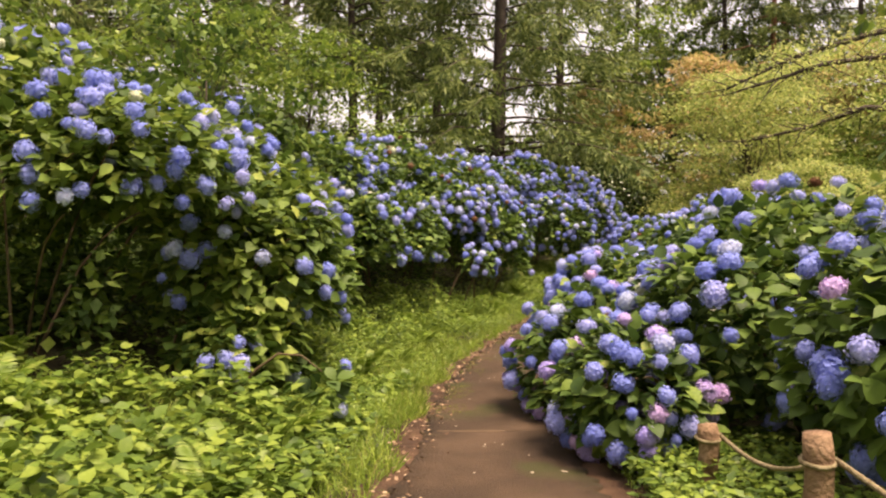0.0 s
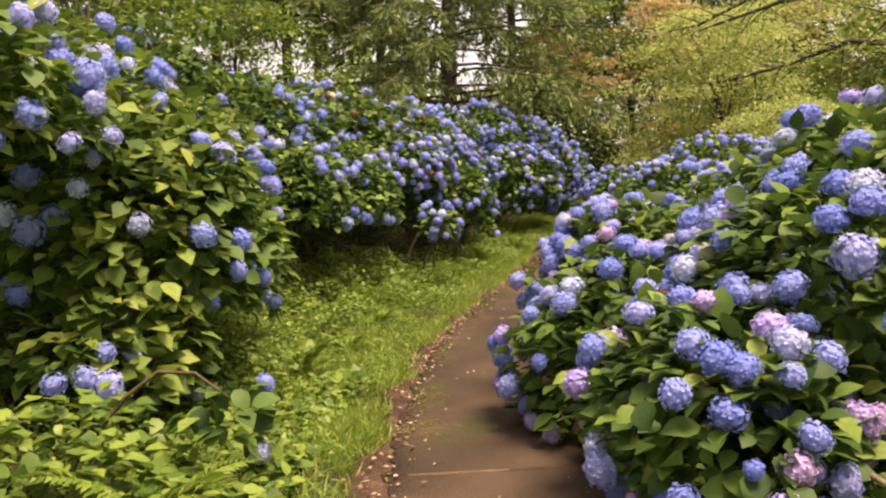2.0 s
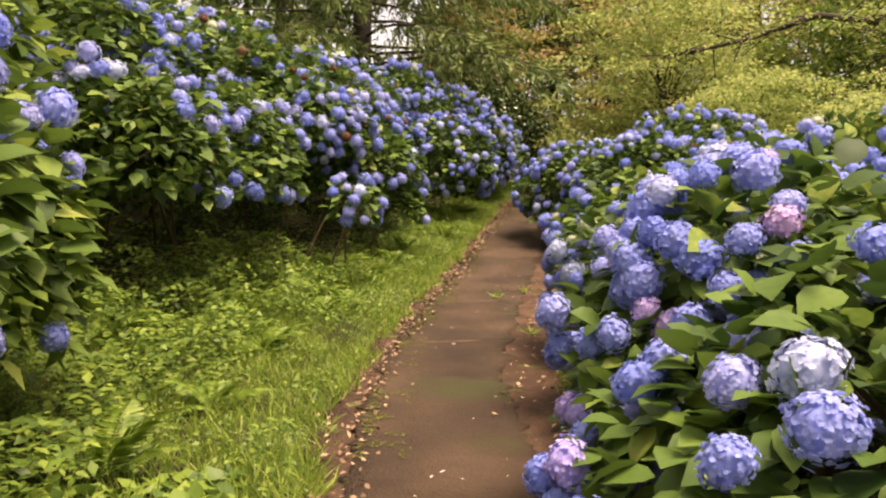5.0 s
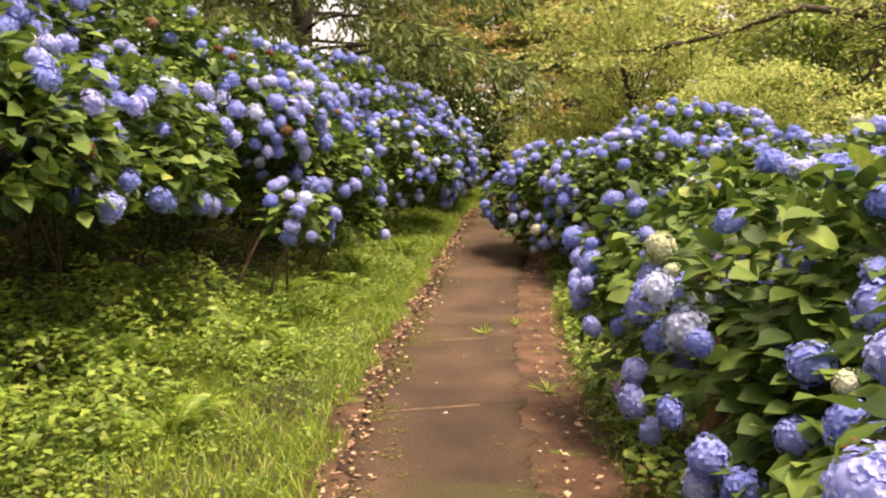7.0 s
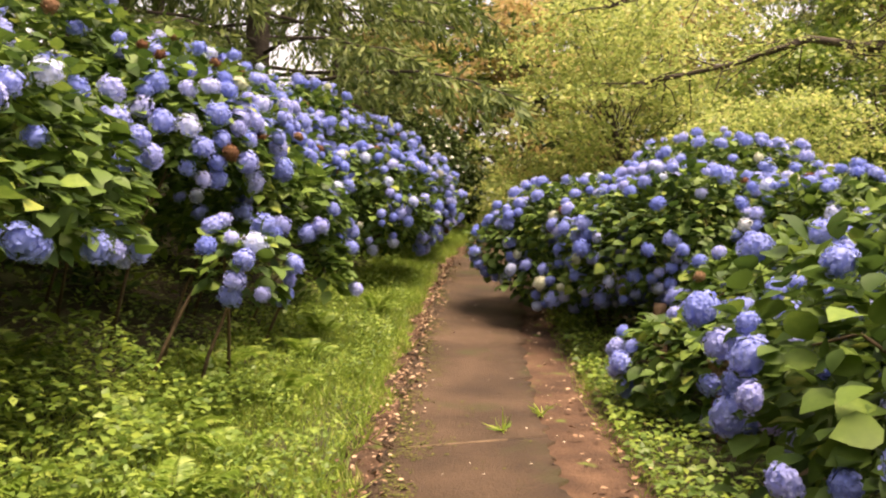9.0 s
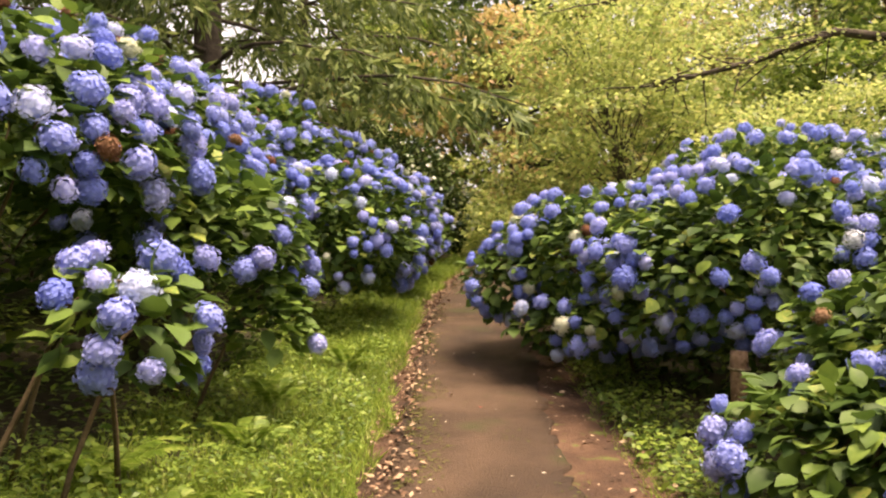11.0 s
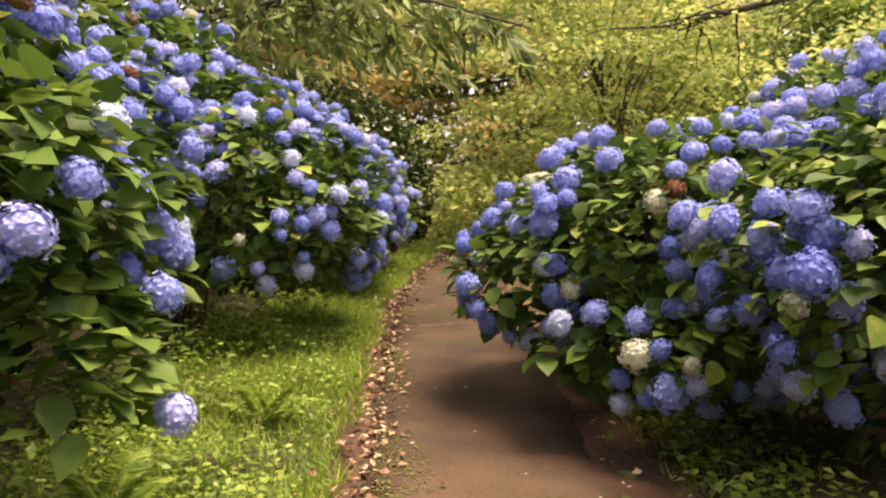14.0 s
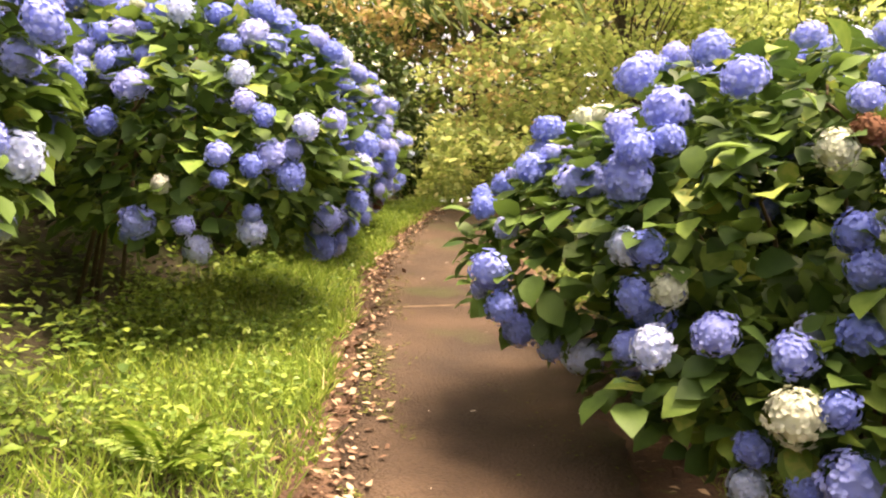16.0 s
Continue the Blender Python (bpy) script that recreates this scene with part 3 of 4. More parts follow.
# ---- trees ----
def conifer(label, height, seed, reach=4.5, radius=0.24, lowest=2.2, branches=46, bark=None, tufts=26):
    """A conifer with long level boughs and hanging sprays of needles."""
    r = np.random.default_rng(seed)
    tree = tagged(new("conifer_tree"), label, "tree", "conifers behind the hydrangeas")
    zs = np.linspace(-0.3, height, 12)
    pts = np.stack([0.12 * np.sin(zs * 0.3 + seed), 0.12 * np.cos(zs * 0.24 + seed) - 0.1, zs], -1)
    v, f = tube(pts, radius * (1 - 0.85 * (zs + 0.3) / (height + 0.3)) * np.where(zs < 0.4, 1.25, 1), 10)
    part("trunk", tri_mesh("trunk", v, f, bark or M_BARK, True), tree)
    wood, place, along = [], [], []
    for i in range(branches):
        u = (i + r.random()) / branches
        z = lowest + (height - lowest) * u ** 1.5
        a = i * 2.4 + r.normal(0, 0.3)
        n = reach * (1 - 0.75 * u) * r.uniform(0.6, 1.1)
        t = np.linspace(0, 1, 7)[:, None]
        d = np.array([math.cos(a), math.sin(a), 0])
        q = np.array([np.interp(z, zs, pts[:, 0]), np.interp(z, zs, pts[:, 1]), z]) + d * n * t + np.array([0, 0, 1.0]) * (0.10 * n * t - 0.26 * n * t ** 2.2) + np.cumsum(r.normal(0, 0.03 * n / 3, (7, 3)), 0)
        wood.append(tube(q, np.linspace(0.045, 0.008, 7) * (1.1 - 0.6 * u), 5))
        if i < 12:
            v, f = wood.pop()
            part("bough", tri_mesh("bough", v, f, bark or M_BARK, True), tree)
        side = np.array([-d[1], d[0], 0])
        for s in range(tufts):
            w = r.uniform(0.18, 1)
            at = np.array([np.interp(w, t[:, 0], q[:, k]) for k in range(3)])
            hang = d * 0.5 + side * r.choice([-1, 1]) * r.uniform(0.3, 1) + np.array([0, 0, r.uniform(-1.0, 0.1)])
            hang = hang / np.linalg.norm(hang)
            ln = r.uniform(0.35, 0.95) * (1.15 - 0.5 * w)
            k = np.linspace(0.1, 1, 12)[:, None]
            droop = at + hang * ln * k + np.array([0, 0, -0.35]) * ln * k ** 2
            place.append(droop)
            along.append(hang + np.array([0, 0, -0.4]) + r.normal(0, 0.55, (12, 3)))
    v, f = joined(*wood)
    part("branchwork", tri_mesh("branchwork", v, f, bark or M_BARK, True), tree, kind="stuff")
    place, along = np.concatenate(place), np.concatenate(along)
    ax = frames_along(along, r.normal(size=along.shape))
    sz = np.stack([r.uniform(0.06, 0.11, len(place)), r.uniform(0.18, 0.32, len(place)), np.full(len(place), 0.1)], -1)
    v, f = strew(CARD_V, CARD_F, place, ax, sz)
    part("crown", tri_mesh("crown", v, f, M_NEEDLE), tree, "hanging sprays of green needles", "stuff")
    return tree


def broadleaf(label, height, seed, spread=3.2, mat=None, leaf=(0.07, 0.12), pads=60, per=110, low=0.25, name="broadleaf_tree", radius=0.11, bark=None):
    """A tree with forking limbs and level pads of small leaves."""
    r = np.random.default_rng(seed)
    tree = tagged(new(name), label, "tree", "leafy trees round the garden")
    t = np.linspace(0, 1, 8)[:, None]
    lean = np.array([r.normal(0, 0.5), r.normal(0, 0.5), 0])
    trunk = np.array([0, 0, 1.0]) * (t * height * 0.8 - 0.2) + lean * t ** 2 + np.cumsum(r.normal(0, 0.05, (8, 3)), 0) * t
    v, f = tube(trunk, radius * np.linspace(1.2, 0.25, 8), 8)
    part("trunk", tri_mesh("trunk", v, f, bark or M_BARK, True), tree)
    limbs, P, A = [], [], []
    for i in range(pads):
        u = low + (1 - low) * ((i + r.random()) / pads)
        a = i * 2.4 + r.normal(0, 0.4)
        rad = spread * math.sqrt(max(0.05, 1 - (max(0, u - 0.35) / 0.72) ** 2)) * r.uniform(0.25, 1.2)
        c = np.array([math.cos(a) * rad, math.sin(a) * rad, height * u]) + lean * u
        s = max(0.05, u - 0.22)
        root = np.array([np.interp(s, t[:, 0], trunk[:, k]) for k in range(3)])
        k = np.linspace(0, 1, 6)[:, None]
        limbs.append(tube(root * (1 - k) + c * k + np.array([0, 0, 0.25]) * np.sin(k * math.pi) + r.normal(0, 0.06, (6, 3)) * k, np.linspace(0.013, 0.003, 6) * radius / 0.11, 5))
        if i % 8 == 0:
            v, f = limbs.pop()
            part("limb", tri_mesh("limb", v, f, bark or M_BARK, True), tree)
        w = r.normal(size=(per, 3)) * np.array([0.46, 0.46, 0.09]) * spread / 3.2
        w[:, 2] -= 0.22 * (w[:, 0] ** 2 + w[:, 1] ** 2)
        P.append(c + w)
        A.append(w * np.array([1, 1, 0.2]) + r.normal(0, 0.35, w.shape) + np.array([0, 0, -0.12]))
    v, f = joined(*limbs)
    part("branchwork", tri_mesh("branchwork", v, f, bark or M_BARK, True), tree, kind="stuff")
    P, A = np.concatenate(P), np.concatenate(A)
    ax = frames_along(A, np.array([0, 0, 1.0]) + r.normal(0, 0.35, A.shape))
    v, f = strew(CARD_V, CARD_F, P, ax, r.uniform(leaf[0], leaf[1], len(P)))
    part("crown", tri_mesh("crown", v, f, mat or M_MAPLE), tree, kind="stuff")
    return tree


def plant(tree, x, y, turn=0, scale=1.0, sink=0.05):
    tree.location = (x, y, float(ground_z(x, y)) - sink)
    tree.rotation_euler = (0, 0, radians(turn))
    tree.scale = (scale, scale, scale)
    return tree


def again(tree, x, y, turn, scale):
    m = Matrix.Translation((x, y, float(ground_z(x, y)) - 0.05)) @ Matrix.Rotation(radians(turn), 4, "Z")
    o = copy_thing(tree, m)
    o.scale = (scale, scale, scale)
    return o


big = plant(conifer("large dark conifer with long drooping boughs over the hedge", 17, 31, 7.2, 0.27, 1.9, 70, tufts=46), 1.65, 25.3, 20)
slim = plant(conifer("slender dark conifer with bare lower trunk", 15, 32, 3.6, 0.17, 4.2, 44), -2.9, 25.5, 0)
red = plant(conifer("pine with reddish bark beyond the path", 15, 33, 3.0, 0.20, 6.0, 34, M_BARK_RED), 19.0, 27.5, 0)
for x, y, turn, s in ((-6.5, 21, 80, 1.05), (-9.5, 17, 200, 0.95), (-0.2, 30, 130, 1.1), (-5.5, 30, 260, 1.15), (-11, 25, 310, 1.2), (4.5, 33, 40, 1.2), (-3, 37, 75, 1.3), (9.5, 40, 170, 1.3), (12.0, 35.5, 20, 1.1), (17.5, 34, 220, 1.1), (-10.0, 5, 100, 1.0), (-12, -4, 45, 1.1)):
    again(slim, x, y, turn, s)
for x, y, turn, s in ((-7.8, 26, 190, 0.9), (15, 36, 120, 1.1)):
    again(big, x, y, turn, s)
for x, y, turn, s in ((22, 33, 140, 1.1), (13.5, 33, 250, 1.0)):
    again(red, x, y, turn, s)

maple = plant(broadleaf("spreading yellow-green maple behind the hydrangeas", 5.2, 41, 2.9, leaf=(0.09, 0.16), pads=95, per=160, low=0.10), 9.8, 25.5)
maple_tall = plant(broadleaf("tall light-green maple with layered foliage", 9.0, 42, 3.8, leaf=(0.12, 0.21), pads=95, per=135, low=0.15), 12.5, 28.5, 0, 0.72)
gold = plant(broadleaf("golden-leaved tree beyond the bend", 7.0, 43, 2.3, M_GOLD, (0.13, 0.22), 60, 110, 0.2), 10.2, 32.0)
green = plant(broadleaf("mid-green tree with dense foliage", 8.0, 44, 3.6, M_HERB, (0.15, 0.26), 85, 85, 0.12), 16, 24)
for x, y, turn, s in ((8.3, 18.8, 60, 0.55), (7.3, 14.2, 200, 0.52), (6.4, 9.8, 100, 0.45), (9.0, 11.5, 250, 0.75), (6.8, 5.5, 120, 0.55)):
    again(maple, x, y, turn, s)
for x, y, turn, s in ((18, 29, 60, 1.05), (18, 12, 30, 0.9), (20, 17, 80, 1.2), (8, 38, 10, 0.9), (12, -2, 10, 1.0), (6, -9, 140, 1.0), (-6, -10, 190, 1.0)):
    again(maple_tall, x, y, turn, s)
for x, y, turn, s in ((6.6, 33.5, 90, 0.8), (15.5, 31.5, 200, 1.0)):
    again(gold, x, y, turn, s)
for x, y, turn, s in ((22, 24, 100, 1.2), (14.5, 25.5, 310, 0.62), (12.3, 26.6, 40, 0.5), (11.0, 22.0, 160, 0.36), (-5.6, 17.5, 30, 0.65), (-7.2, 11.5, 150, 0.75), (-7.5, 7.5, 290, 0.7), (10.5, 37, 210, 1.2), (18, 7, 60, 1.1), (-3.5, 20.5, 310, 0.6), (-20, 20, 90, 1.3), (-18, 5, 90, 1.3)):
    again(green, x, y, turn, s)

# dark glossy shrub at the end of the hedge
shrub = tagged(new("camellia_shrub"), "dark glossy evergreen shrub at the end of the hedge", "shrub")
sb = np.array([5.2, 26.3, float(ground_z(5.2, 26.3))])
shrub.location = sb
P, N = shell([(5.2, 26.3, sb[2] + 1.2, 1.1, 1.2, 1.3), (4.2, 27.4, sb[2] + 1.5, 1.3, 1.3, 1.5), (6.1, 27.6, sb[2] + 1.0, 0.9, 1.0, 1.0)], np.random.default_rng(51), 330, 0.4)
ax = frames_along(N * np.array([1, 1, 0.4]) + rng.normal(0, 0.5, N.shape), N + np.array([0, 0, 0.5]) + rng.normal(0, 0.3, N.shape))
v, f = strew(LEAF_V, LEAF_F, P - sb, ax, rng.uniform(0.08, 0.13, len(P)))
part("foliage", tri_mesh("foliage", v, f, M_DARKLEAF), shrub, kind="stuff")
for i in range(5):
    a = i * 1.3
    v, f = tube([(0, 0, -0.05), (0.2 * math.cos(a), 0.2 * math.sin(a), 0.6), (0.6 * math.cos(a), 0.6 * math.sin(a), 1.6)], [0.05, 0.035, 0.012], 6)
    part("stem", tri_mesh("stem", v, f, M_STEM), shrub)

# tree whose bare-twigged limbs reach over from beyond the right-hand shrubs
reach = tagged(new("overhanging_tree"), "tree with dark crooked limbs reaching out over the shrubs", "tree")
RT = np.array([15.0, 20.6, float(ground_z(15.0, 20.6))])
reach.location = RT
v, f = tube([(0, 0, -0.3), (0.05, 0, 2), (-0.1, 0.1, 4.2), (-0.1, 0.2, 6.5), (0, 0.2, 9)], [0.26, 0.2, 0.17, 0.13, 0.05], 9)
part("trunk", tri_mesh("trunk", v, f, M_BARK, True), reach)
REACH_LIMBS = [[(15, 20.7, 5.2), (13.4, 20.8, 5.3), (12.1, 20.9, 4.75), (10.9, 21.2, 4.9), (9.6, 21.6, 4.45), (8.2, 22.3, 4.15)],
         [(14.9, 20.7, 4.9), (13.2, 20.3, 5.0), (12.2, 20.2, 4.5), (11.7, 20.2, 3.6), (11.2, 20.3, 3.0), (10.5, 20.4, 2.7)],
         [(15, 20.7, 7.0), (13.2, 21.6, 7.4), (11.4, 22.2, 7.0), (9.6, 22.6, 6.5), (7.9, 23.0, 5.7)],
         [(15, 20.6, 6.0), (13.6, 19.6, 6.0), (12.4, 18.9, 5.5), (11.2, 18.4, 5.3), (10.0, 18.2, 4.7)],
         [(15, 20.8, 6.2), (13.0, 20.3, 6.3), (11.2, 20.0, 6.0), (9.4, 20.2, 5.8), (7.4, 20.6, 5.2)]]
r = np.random.default_rng(61)
tips = []
for pts in REACH_LIMBS:
    q = np.array(pts) - RT
    v, f = tube(q, np.linspace(0.13, 0.03, len(q)), 7)
    limb = part("limb", tri_mesh("limb", v, f, M_BARK, True), reach)
    twigs = []
    for i in range(40):
        w = r.uniform(0.2, 1)
        at = np.array([np.interp(w, np.linspace(0, 1, len(q)), q[:, k]) for k in range(3)])
        d = r.normal(size=3) * np.array([1, 0.8, 0.35]) + np.array([-0.6, 0, -0.15])
        k = np.linspace(0, 1, 5)[:, None]
        p = at + d / np.linalg.norm(d) * r.uniform(0.5, 1.3) * k + np.cumsum(r.normal(0, 0.05, (5, 3)), 0) * k
        twigs.append(tube(p, np.linspace(0.022, 0.006, 5), 4))
        tips.append(p[1:])
    v, f = joined(*twigs)
    part("twigwork", tri_mesh("twigwork", v, f, M_BARK), limb, kind="stuff")
T = np.repeat(np.concatenate(tips), 8, 0)
T = T + r.normal(0, 0.16, T.shape)
ax = frames_along(r.normal(size=T.shape) * np.array([1, 1, 0.4]), np.array([0, 0, 1.0]) + r.normal(0, 0.3, T.shape))
v, f = strew(CARD_V, CARD_F, T, ax, r.uniform(0.07, 0.12, len(T)))
part("crown", tri_mesh("crown", v, f, M_MAPLE), reach, kind="stuff")

# leafy twigs hanging near the start, on a sapling at the right
sapling = plant(broadleaf("young tree with broad drooping leaves by the path", 4.4, 45, 1.5, M_LEAF, (0.12, 0.18), 26, 26, 0.45, "sapling", 0.05), 5.0, 6.6)
plant(broadleaf("young tree with broad green leaves on the bank", 4.6, 46, 1.5, M_LEAF, (0.12, 0.18), 34, 34, 0.4, "sapling", 0.05), -3.0, 11.0)

# far woods closing the garden all round
n = 80000
a = r.uniform(0, 2 * math.pi, n)
d = 36 + 16 * r.random(n)
x, y = 3 + d * np.cos(a), 14 + d * np.sin(a)
top = 5.0 + 2.5 * np.sin(a * 9) + 2.5 * np.sin(a * 23 + 1)
z = ground_z(x, y) + top * r.random(n) ** 0.8
W = np.stack([x, y, z], -1)
ax = frames_along(r.normal(size=W.shape), np.array([0, 0, 1.0]) + r.normal(0, 0.5, W.shape))
v, f = strew(CARD_V, CARD_F, W, ax, r.uniform(0.35, 0.75, n))
tagged(new("far_woods", tri_mesh("far_woods", v, f, M_HERB)), "distant green woodland round the garden", "woods", kind="stuff")

# ---- low plants ----
def blades(name, label, x, y, length, width, mat, seed, category="grass"):
    q = np.random.default_rng(seed)
    P = np.stack([x, y, ground_z(x, y) - 0.012], -1)
    lean = q.normal(0, 0.62, (len(x), 3))
    lean[:, 2] = 1.0
    ax = frames_along(lean, q.normal(size=P.shape) * np.array([1, 1, 0.1]))
    v, f = strew(BLADE_V, BLADE_F, P, ax, np.stack([width, length, length], -1))
    return tagged(new(name, tri_mesh(name, v, f, mat)), label, category, kind="stuff")


def hedge_line(y):
    return smooth_table(y, HEDGE_Y, HEDGE_X)


n = 120000
y = r.uniform(0.5, 27.5, n)
u = r.random(n)
le, he = left_edge(y) - 0.13 - 0.09 * np.sin(y * 5.1) * np.sin(y * 1.9 + 1), np.minimum(hedge_line(y) - np.interp(y, [12, 15], [1.0, 0.45]), left_edge(y) - 1.1)
x = le + (he - le) * u ** 1.15
lush = np.array([noise.noise((p * 1.3, q * 1.3, 2.0)) for p, q in zip(x, y)])
keep = r.random(n) < np.clip(0.7 + 0.8 * lush, 0.3, 1)
x, y, u, lush = x[keep], y[keep], u[keep], lush[keep]
blades("grass", "lush bright green grass between hedge and path", x, y, r.uniform(0.05, 0.15, len(x)) * (1 + 0.7 * np.clip(lush, 0, 1)), r.uniform(0.005, 0.010, len(x)), M_GRASS, 71)
n = 9000
y = r.uniform(1.5, 24, n)
x = right_edge(y) + 0.12 + np.abs(r.normal(0, 0.35, n))
blades("grass", "thin grass at the foot of the shrubs", x, y, r.uniform(0.04, 0.12, n), r.uniform(0.003, 0.006, n), M_GRASS, 72)


def herbs(name, label, x, y, h, seed, leaf=(0.04, 0.075), mat=None, v0=None, f0=None):
    q = np.random.default_rng(seed)
    P = np.stack([x, y, ground_z(x, y) + h * q.random(len(x)) ** 0.6], -1)
    al = q.normal(size=P.shape) * np.array([1, 1, 0.28])
    ax = frames_along(al, np.array([0, 0, 1.0]) + q.normal(0, 0.3, P.shape))
    v, f = strew(v0 or SMALL_V, f0 or SMALL_F, P, ax, q.uniform(leaf[0], leaf[1], len(P)) )
    return tagged(new(name, tri_mesh(name, v, f, mat or M_HERB)), label, "ground cover", kind="stuff")


# taller leafy growth on the left at the start
n = 27000
y = 9.0 - 9.5 * r.random(n) ** 1.25
x = left_edge(y) - 0.45 - np.abs(r.normal(0, 2.6, n))
away = np.clip((left_edge(y) - 0.3 - x) / 1.4, 0.12, 1)
keep = (y < 6.2) | (x > -1.6)
x, y, away = x[keep], y[keep], away[keep]
lush = np.array([noise.noise((p * 1.6, q * 1.6, 5.0)) for p, q in zip(x, y)])
herbs("undergrowth", "tangled bright leafy undergrowth on the bank", x, y, (0.10 + 0.42 * away) * np.clip(0.75 + 1.1 * lush, 0.25, 1.4) * np.where(y > 6.5, 0.45, 1), 73, (0.06, 0.115), M_HERB, MID_V, MID_F)
n = 110000
y = r.uniform(4, 27, n)
le, he = left_edge(y) - 0.2, np.minimum(hedge_line(y) - np.interp(y, [12, 15], [1.2, 0.6]), left_edge(y) - 1.2)
x = le + (he - le) * r.random(n) ** 0.75
clump = np.array([noise.noise((p * 2.2, q * 2.2, 11.0)) + 0.6 * noise.noise((p * 0.8, q * 0.8, 3.0)) for p, q in zip(x, y)])
keep = r.random(n) < np.clip(0.35 + 1.5 * clump, 0.05, 1)
x, y, clump = x[keep], y[keep], clump[keep]
herbs("weeds", "small-leaved weeds growing through the grass", x, y, 0.11 + 0.26 * np.clip(clump, 0, 1), 74, (0.022, 0.052))
n = 11000
y = r.uniform(8, 26, n)
x = hedge_line(y) + 0.15 - 2.6 * r.random(n)
herbs("shade_plants", "leafy low plants in the shade under the hedge", x, y, 0.2, 77, (0.045, 0.09))
n = 13000
y = 1.5 + 20.5 * r.random(n) ** 1.4
x = right_edge(y) + 0.2 + np.abs(r.normal(0, 0.45, n))
herbs("ground_ivy", "low ivy-like leaves under the right-hand shrubs", x, y, 0.12, 75, (0.035, 0.08))


n = 12000
y = r.uniform(7.5, 15.5, n)
x = hedge_line(y) + 0.55 - 1.5 * r.random(n)
tall = np.array([noise.noise((p * 1.8, q * 1.8, 14.0)) for p, q in zip(x, y)])
herbs("tall_weeds", "tall leafy weeds at the foot of the hedge", x, y, np.clip(0.36 + 0.5 * tall, 0.12, 0.6), 82, (0.03, 0.085))

# leafy thicket beyond the bend and behind the right-hand shrubs
n = 70000
x = np.concatenate([r.normal(9, 4.5, n // 2), 6.6 + np.abs(r.normal(0, 3.2, n // 2))])
y = np.concatenate([28.6 + np.abs(r.normal(0, 2.6, n // 2)), r.normal(15, 8, n // 2)])
keep = (x > right_edge(y) + 0.7) | (y > 29.4) | (x < left_edge(y) - 0.6)
x, y = x[keep], y[keep]
lump = np.array([noise.noise((p * 0.7, q * 0.7, 8.0)) for p, q in zip(x, y)])
herbs("thicket", "waist-high yellow-green thicket under the trees", x, y, np.clip(1.2 + 1.3 * lump, 0.25, 2.4), 76, (0.07, 0.14), M_MAPLE)


# sparse plants on the woodland floor all round
n = 26000
a, d = r.uniform(0, 2 * math.pi, n), 30 * np.sqrt(r.random(n))
x, y = 3 + d * np.cos(a), 13 + d * np.sin(a)
patchy = np.array([noise.noise((p * 0.35, q * 0.35, 21.0)) for p, q in zip(x, y)])
keep = ((x < left_edge(y) - 2.5) | (x > right_edge(y) + 2.5)) & (r.random(n) < np.clip(0.5 + 1.3 * patchy, 0.1, 1))
herbs("forest_floor_plants", "scattered low green plants on the woodland floor", x[keep], y[keep], 0.3, 78, (0.10, 0.22))


def frond_mesh(seed):
    q = np.random.default_rng(seed)
    bits = []
    k = np.linspace(0, 1, 9)
    arc = np.stack([0 * k, k, 0.45 * k - 0.62 * k ** 2.2], -1)
    bits.append(tube(arc, np.linspace(0.008, 0.002, 9), 3))
    u = np.repeat(np.linspace(0.12, 0.99, 24), 2)
    s = np.tile([-1.0, 1.0], 24)
    P = np.stack([0 * u, u, 0.45 * u - 0.62 * u ** 2.2], -1)
    al = np.stack([s, 0.38 + 0 * u, -0.16 + q.normal(0, 0.06, len(u))], -1)
    ln = 0.27 * np.sin(np.clip(u, 0, 1) * math.pi * 0.86 + 0.36) ** 0.8 + 0.02
    bits.append(strew(SMALL_V, SMALL_F, P, frames_along(al, np.tile([0, 0, 1.0], (len(u), 1))), np.stack([ln * 0.36, ln, ln], -1)))
    v, f = joined(*bits)
    return tri_mesh("frond", v, f, M_FERN)


FRONDS = [frond_mesh(s) for s in (1, 2)]


def fern(x, y, fronds, size, seed):
    q = np.random.default_rng(seed)
    o = tagged(new("fern"), "light green fern with arching fronds in the grass", "fern", "ferns on the bank")
    o.location = (x, y, float(ground_z(x, y)) - 0.01)
    for i in range(fronds):
        p = part("frond", FRONDS[i % 2], o)
        s = size * q.uniform(0.75, 1.15)
        p.matrix_basis = Matrix.Rotation(i * 2 * math.pi / fronds + q.normal(0, 0.25), 4, "Z") @ Matrix.Rotation(q.uniform(0.3, 0.95), 4, "X") @ Matrix.Scale(s, 4)
    return o


for i, (x, y, k, s) in enumerate([(-1.15, 5.7, 6, 0.72), (-2.9, 5.2, 8, 0.7), (-1.2, 4.3, 7, 0.5), (-2.2, 3.9, 7, 0.6), (-0.9, 3.5, 6, 0.45), (-3.4, 6.2, 7, 0.7), (-1.5, 2.8, 6, 0.5), (-0.55, 10.3, 7, 0.42), (-1.3, 11.6, 7, 0.5), (-0.9, 9.2, 6, 0.5), (0.2, 13.2, 7, 0.45), (-0.6, 13.0, 6, 0.5), (0.4, 15.2, 6, 0.45), (1.3, 16.4, 6, 0.4), (0.9, 15.2, 5, 0.4), (0.5, 16.0, 7, 0.5), (-0.8, 15.2, 6, 0.55), (0.1, 14.3, 7, 0.45), (-0.3, 11.9, 7, 0.5), (-1.7, 12.3, 6, 0.5), (0.5, 13.9, 6, 0.4), (1.6, 17.6, 6, 0.38), (2.4, 18.6, 6, 0.36)]):
    fern(x, y, k, s * (0.85 if y < 8 else 0.95), 80 + i)

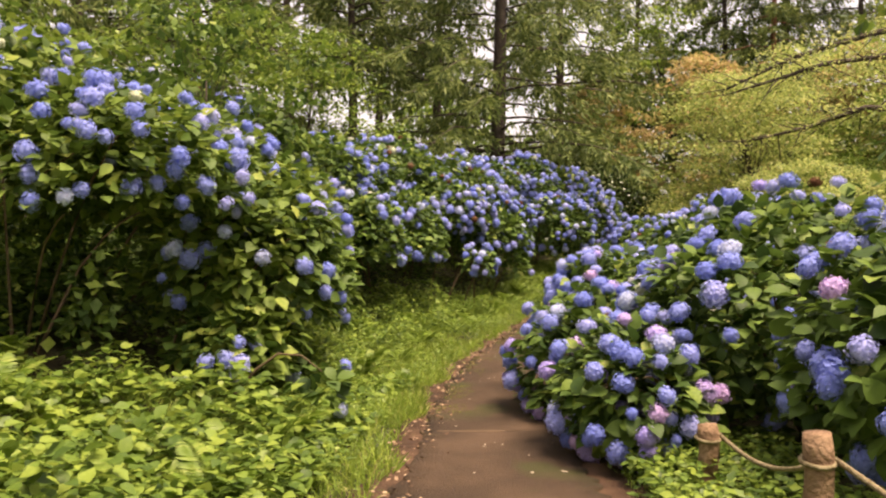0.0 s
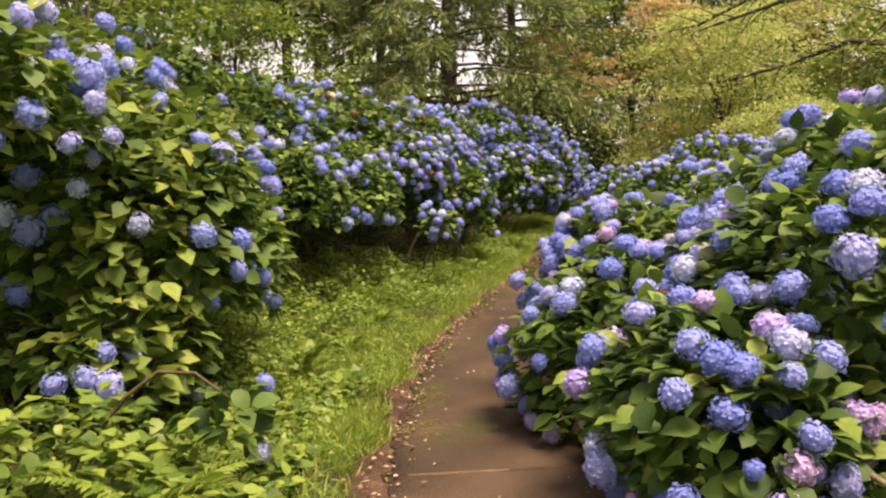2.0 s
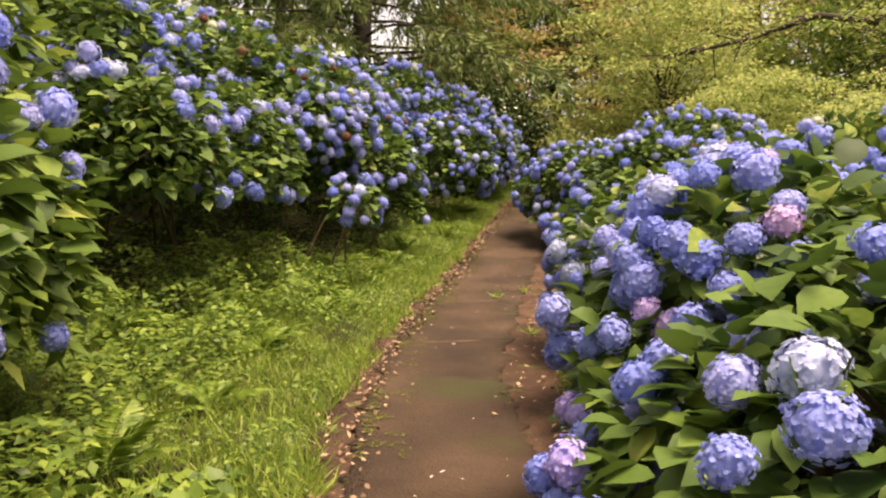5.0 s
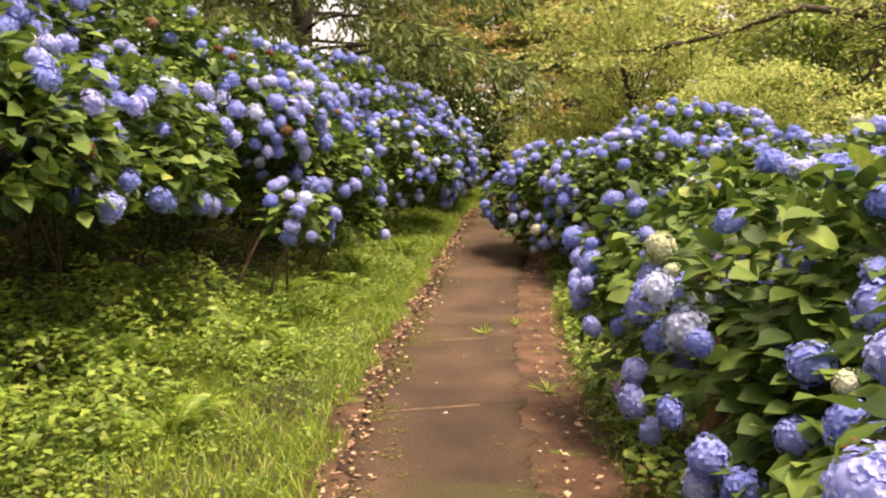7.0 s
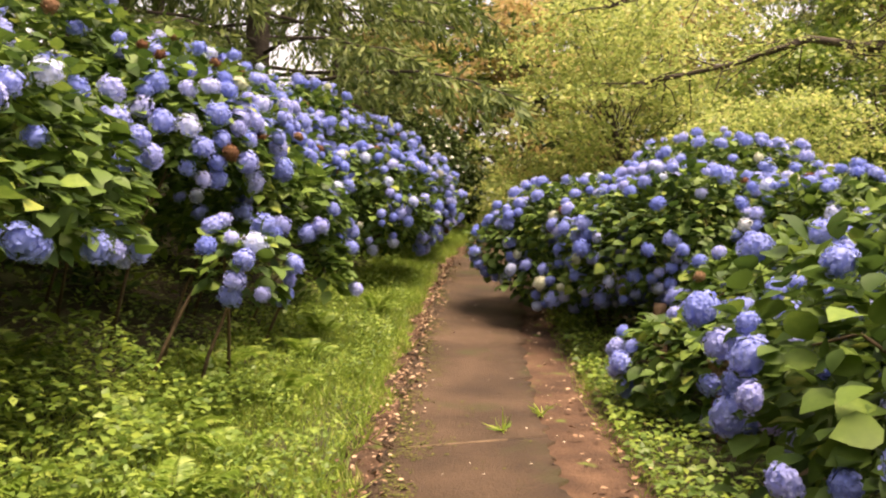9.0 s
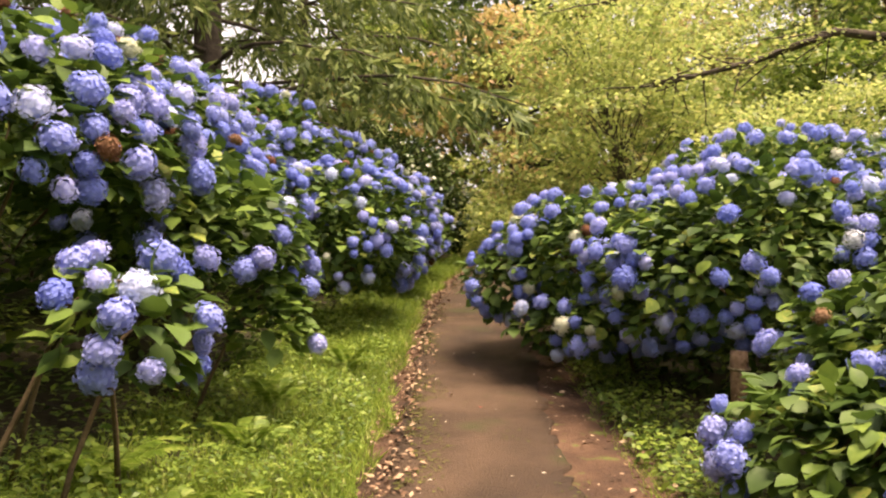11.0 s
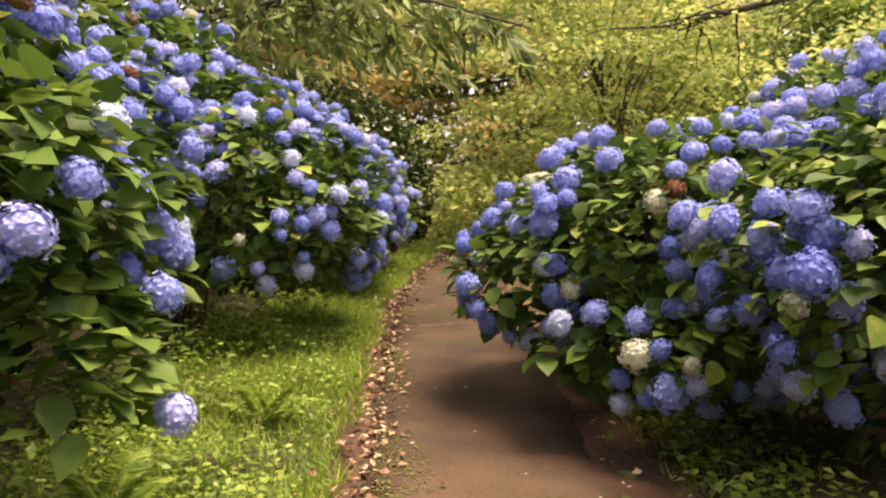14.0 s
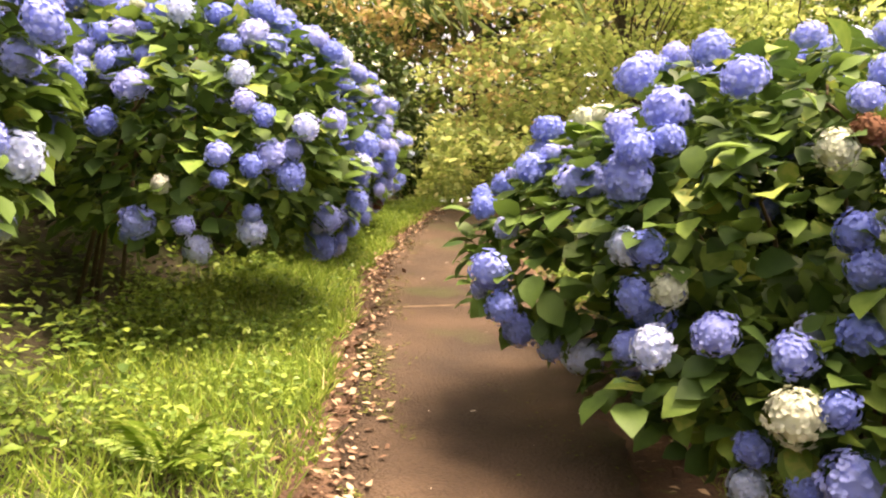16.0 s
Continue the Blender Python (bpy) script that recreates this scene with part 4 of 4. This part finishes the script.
# ---- fallen leaves and chips on the path ----
n = 5200
y = r.uniform(3, 27, n)
x = left_edge(y) + 0.02 + r.normal(-0.04, 0.085, n)
P = np.stack([x, y, ground_z(x, y) + 0.03 + 0.012 * r.random(n)], -1)
ax = frames_along(r.normal(size=P.shape) * np.array([1, 1, 0.25]), np.array([0, 0, 1.0]) + r.normal(0, 0.35, P.shape))
keep = r.random(n) < np.interp(y, [3, 9, 14, 18], [0.15, 0.25, 0.45, 0.6])
v, f = strew(SMALL_V, SMALL_F, P[keep], ax[keep], (r.uniform(0.02, 0.05, n) * np.interp(y, [14, 18], [1.0, 1.2]))[keep])
tagged(new("leaf_litter", tri_mesh("leaf_litter", v, f, M_LITTER)), "dry tan leaves gathered along the path edge", "leaf litter", kind="stuff")
n = 500
y = r.uniform(8, 22, n)
x = right_edge(y) + 0.12 + r.normal(0, 0.16, n)
P = np.stack([x, y, ground_z(x, y) + 0.035 + 0.01 * r.random(n)], -1)
ax = frames_along(r.normal(size=P.shape) * np.array([1, 1, 0.2]), np.array([0, 0, 1.0]) + r.normal(0, 0.3, P.shape))
v, f = strew(SMALL_V, SMALL_F, P, ax, r.uniform(0.025, 0.06, n))
tagged(new("leaf_litter", tri_mesh("leaf_litter", v, f, M_LITTER)), "brown fallen leaves under the overhanging bush", "leaf litter", kind="stuff")
# moss creeping over the paving from its edges
n = 16000
y = r.uniform(7, 25, n)
x = np.where(r.random(n) < 0.6, left_edge(y) + 0.03 + np.abs(r.normal(0, 0.16, n)), left_edge(y) + (right_edge(y) - left_edge(y)) * r.random(n))
spread = np.array([noise.noise((p * 2.6, q * 1.1, 31.0)) + 0.5 * noise.noise((p * 7.0, q * 6.0, 4.0)) for p, q in zip(x, y)])
keep = (spread > np.where(x < left_edge(y) + 0.3, 0.0, 0.28)) & (x < right_edge(y) - 0.12)
x, y = x[keep], y[keep]
P = np.stack([x, y, ground_z(x, y) + 0.0285], -1)
ax = frames_along(r.normal(size=P.shape) * np.array([1, 1, 0.03]), np.array([0, 0, 1.0]) + r.normal(0, 0.1, P.shape))
v, f = strew(SMALL_V, SMALL_F, P, ax, r.uniform(0.010, 0.026, len(x)))
tagged(new("moss", tri_mesh("moss", v, f, M_MOSS)), "thin olive moss creeping over the asphalt path", "moss", kind="stuff")
n = 6000
y = r.uniform(1.5, 5.6, n)
x = right_edge(y) + 0.12 + 1.1 * r.random(n)
herbs("fence_weeds", "bright leafy weeds at the foot of the rope fence", x, y, 0.22, 79, (0.04, 0.085))
chip = tri_mesh("wood_chip", [(-0.5, 0, 0), (0.5, 0.06, 0), (0.45, 0.3, 0.05), (-0.4, 0.25, 0), (0, 0.13, 0.16)], [(0, 1, 4), (1, 2, 4), (2, 3, 4), (3, 0, 4)], M_CHIP)
for i in range(100):
    y = r.uniform(5, 24)
    x = left_edge(y) + 0.1 + (right_edge(y) - left_edge(y) - 0.15) * r.random()
    o = tagged(new("wood_chip", chip), "small pale chip lying on the path", "debris", "chips on the path")
    s = r.uniform(0.012, 0.035)
    o.matrix_basis = Matrix.Translation((x, y, float(ground_z(x, y)) + 0.024)) @ Matrix.Rotation(r.random() * 6.28, 4, "Z") @ Matrix.Scale(s, 4)
petal = tri_mesh("red_petal", SMALL_V, SMALL_F, M_PETAL_RED)
o = tagged(new("red_petal", petal), "single red petal fallen on the path", "petal")
o.matrix_basis = Matrix.Translation((3.05, 17.05, float(ground_z(3.05, 17.05)) + 0.028)) @ Matrix.Scale(0.035, 4)
for x, y in ((2.15, 14.1), (1.95, 12.2), (2.55, 14.4)):
    w = tagged(new("weed_tuft"), "small weed tuft growing from a path joint", "weed", "weeds in the path joints")
    w.location = (x, y, float(ground_z(x, y)) + 0.02)
    k = 22
    v, f = strew(BLADE_V, BLADE_F, np.zeros((k, 3)), frames_along(np.stack([r.normal(0, 1, k), r.normal(0, 1, k), np.full(k, 0.5)], -1), r.normal(size=(k, 3))), np.stack([np.full(k, 0.012), r.uniform(0.07, 0.16, k), np.full(k, 0.1)], -1))
    part("leaves", tri_mesh("leaves", v, f, M_GRASS), w)

# ---- rope fence ----
def post(x, y, h):
    o = tagged(new("fence_post"), "short round weathered log post of the rope fence", "post", "rope fence posts")
    o.location = (x, y, float(ground_z(x, y)) - 0.02)
    k = np.linspace(0, 1, 9)
    pts = np.stack([0.006 * np.sin(9 * k + x), 0.006 * np.cos(7 * k + y), k * h], -1)
    v, f = tube(pts, 0.058 * (1 + 0.05 * np.sin(11 * k + y)) * np.where(k > 0.97, 0.88, 1), 12)
    part("log", tri_mesh("log", v, f, M_POST, False), o)
    ring = np.linspace(0, 2 * math.pi, 15)
    v, f = tube(np.stack([0.064 * np.cos(ring), 0.064 * np.sin(ring), h * 0.82 + 0.01 * np.sin(ring)], -1), np.full(15, 0.011), 5)
    part("rope_loop", tri_mesh("rope_loop", v, f, M_ROPE), o, "rope wound round the post")
    return np.array([x, y, float(ground_z(x, y)) + h * 0.80])


hold = [post(*p) for p in ((1.55, 0.6, 0.62), (1.48, 3.25, 0.64), (1.45, 4.5, 0.42), (2.0, 8.3, 0.62), (2.2, 10.75, 0.62), (3.4, 13.65, 0.6), (4.3, 15.7, 0.62))]
for a, b in zip(hold[:3], hold[1:4]):
    k = np.linspace(0, 1, 12)[:, None]
    v, f = tube(a * (1 - k) + b * k - np.array([0, 0, 0.10]) * np.sin(k * math.pi) + np.array([0.07, 0, 0]), np.full(12, 0.012), 6)
    tagged(new("rope", tri_mesh("rope", v, f, M_ROPE)), "slack weathered rope between two log posts", "rope", "fence ropes")
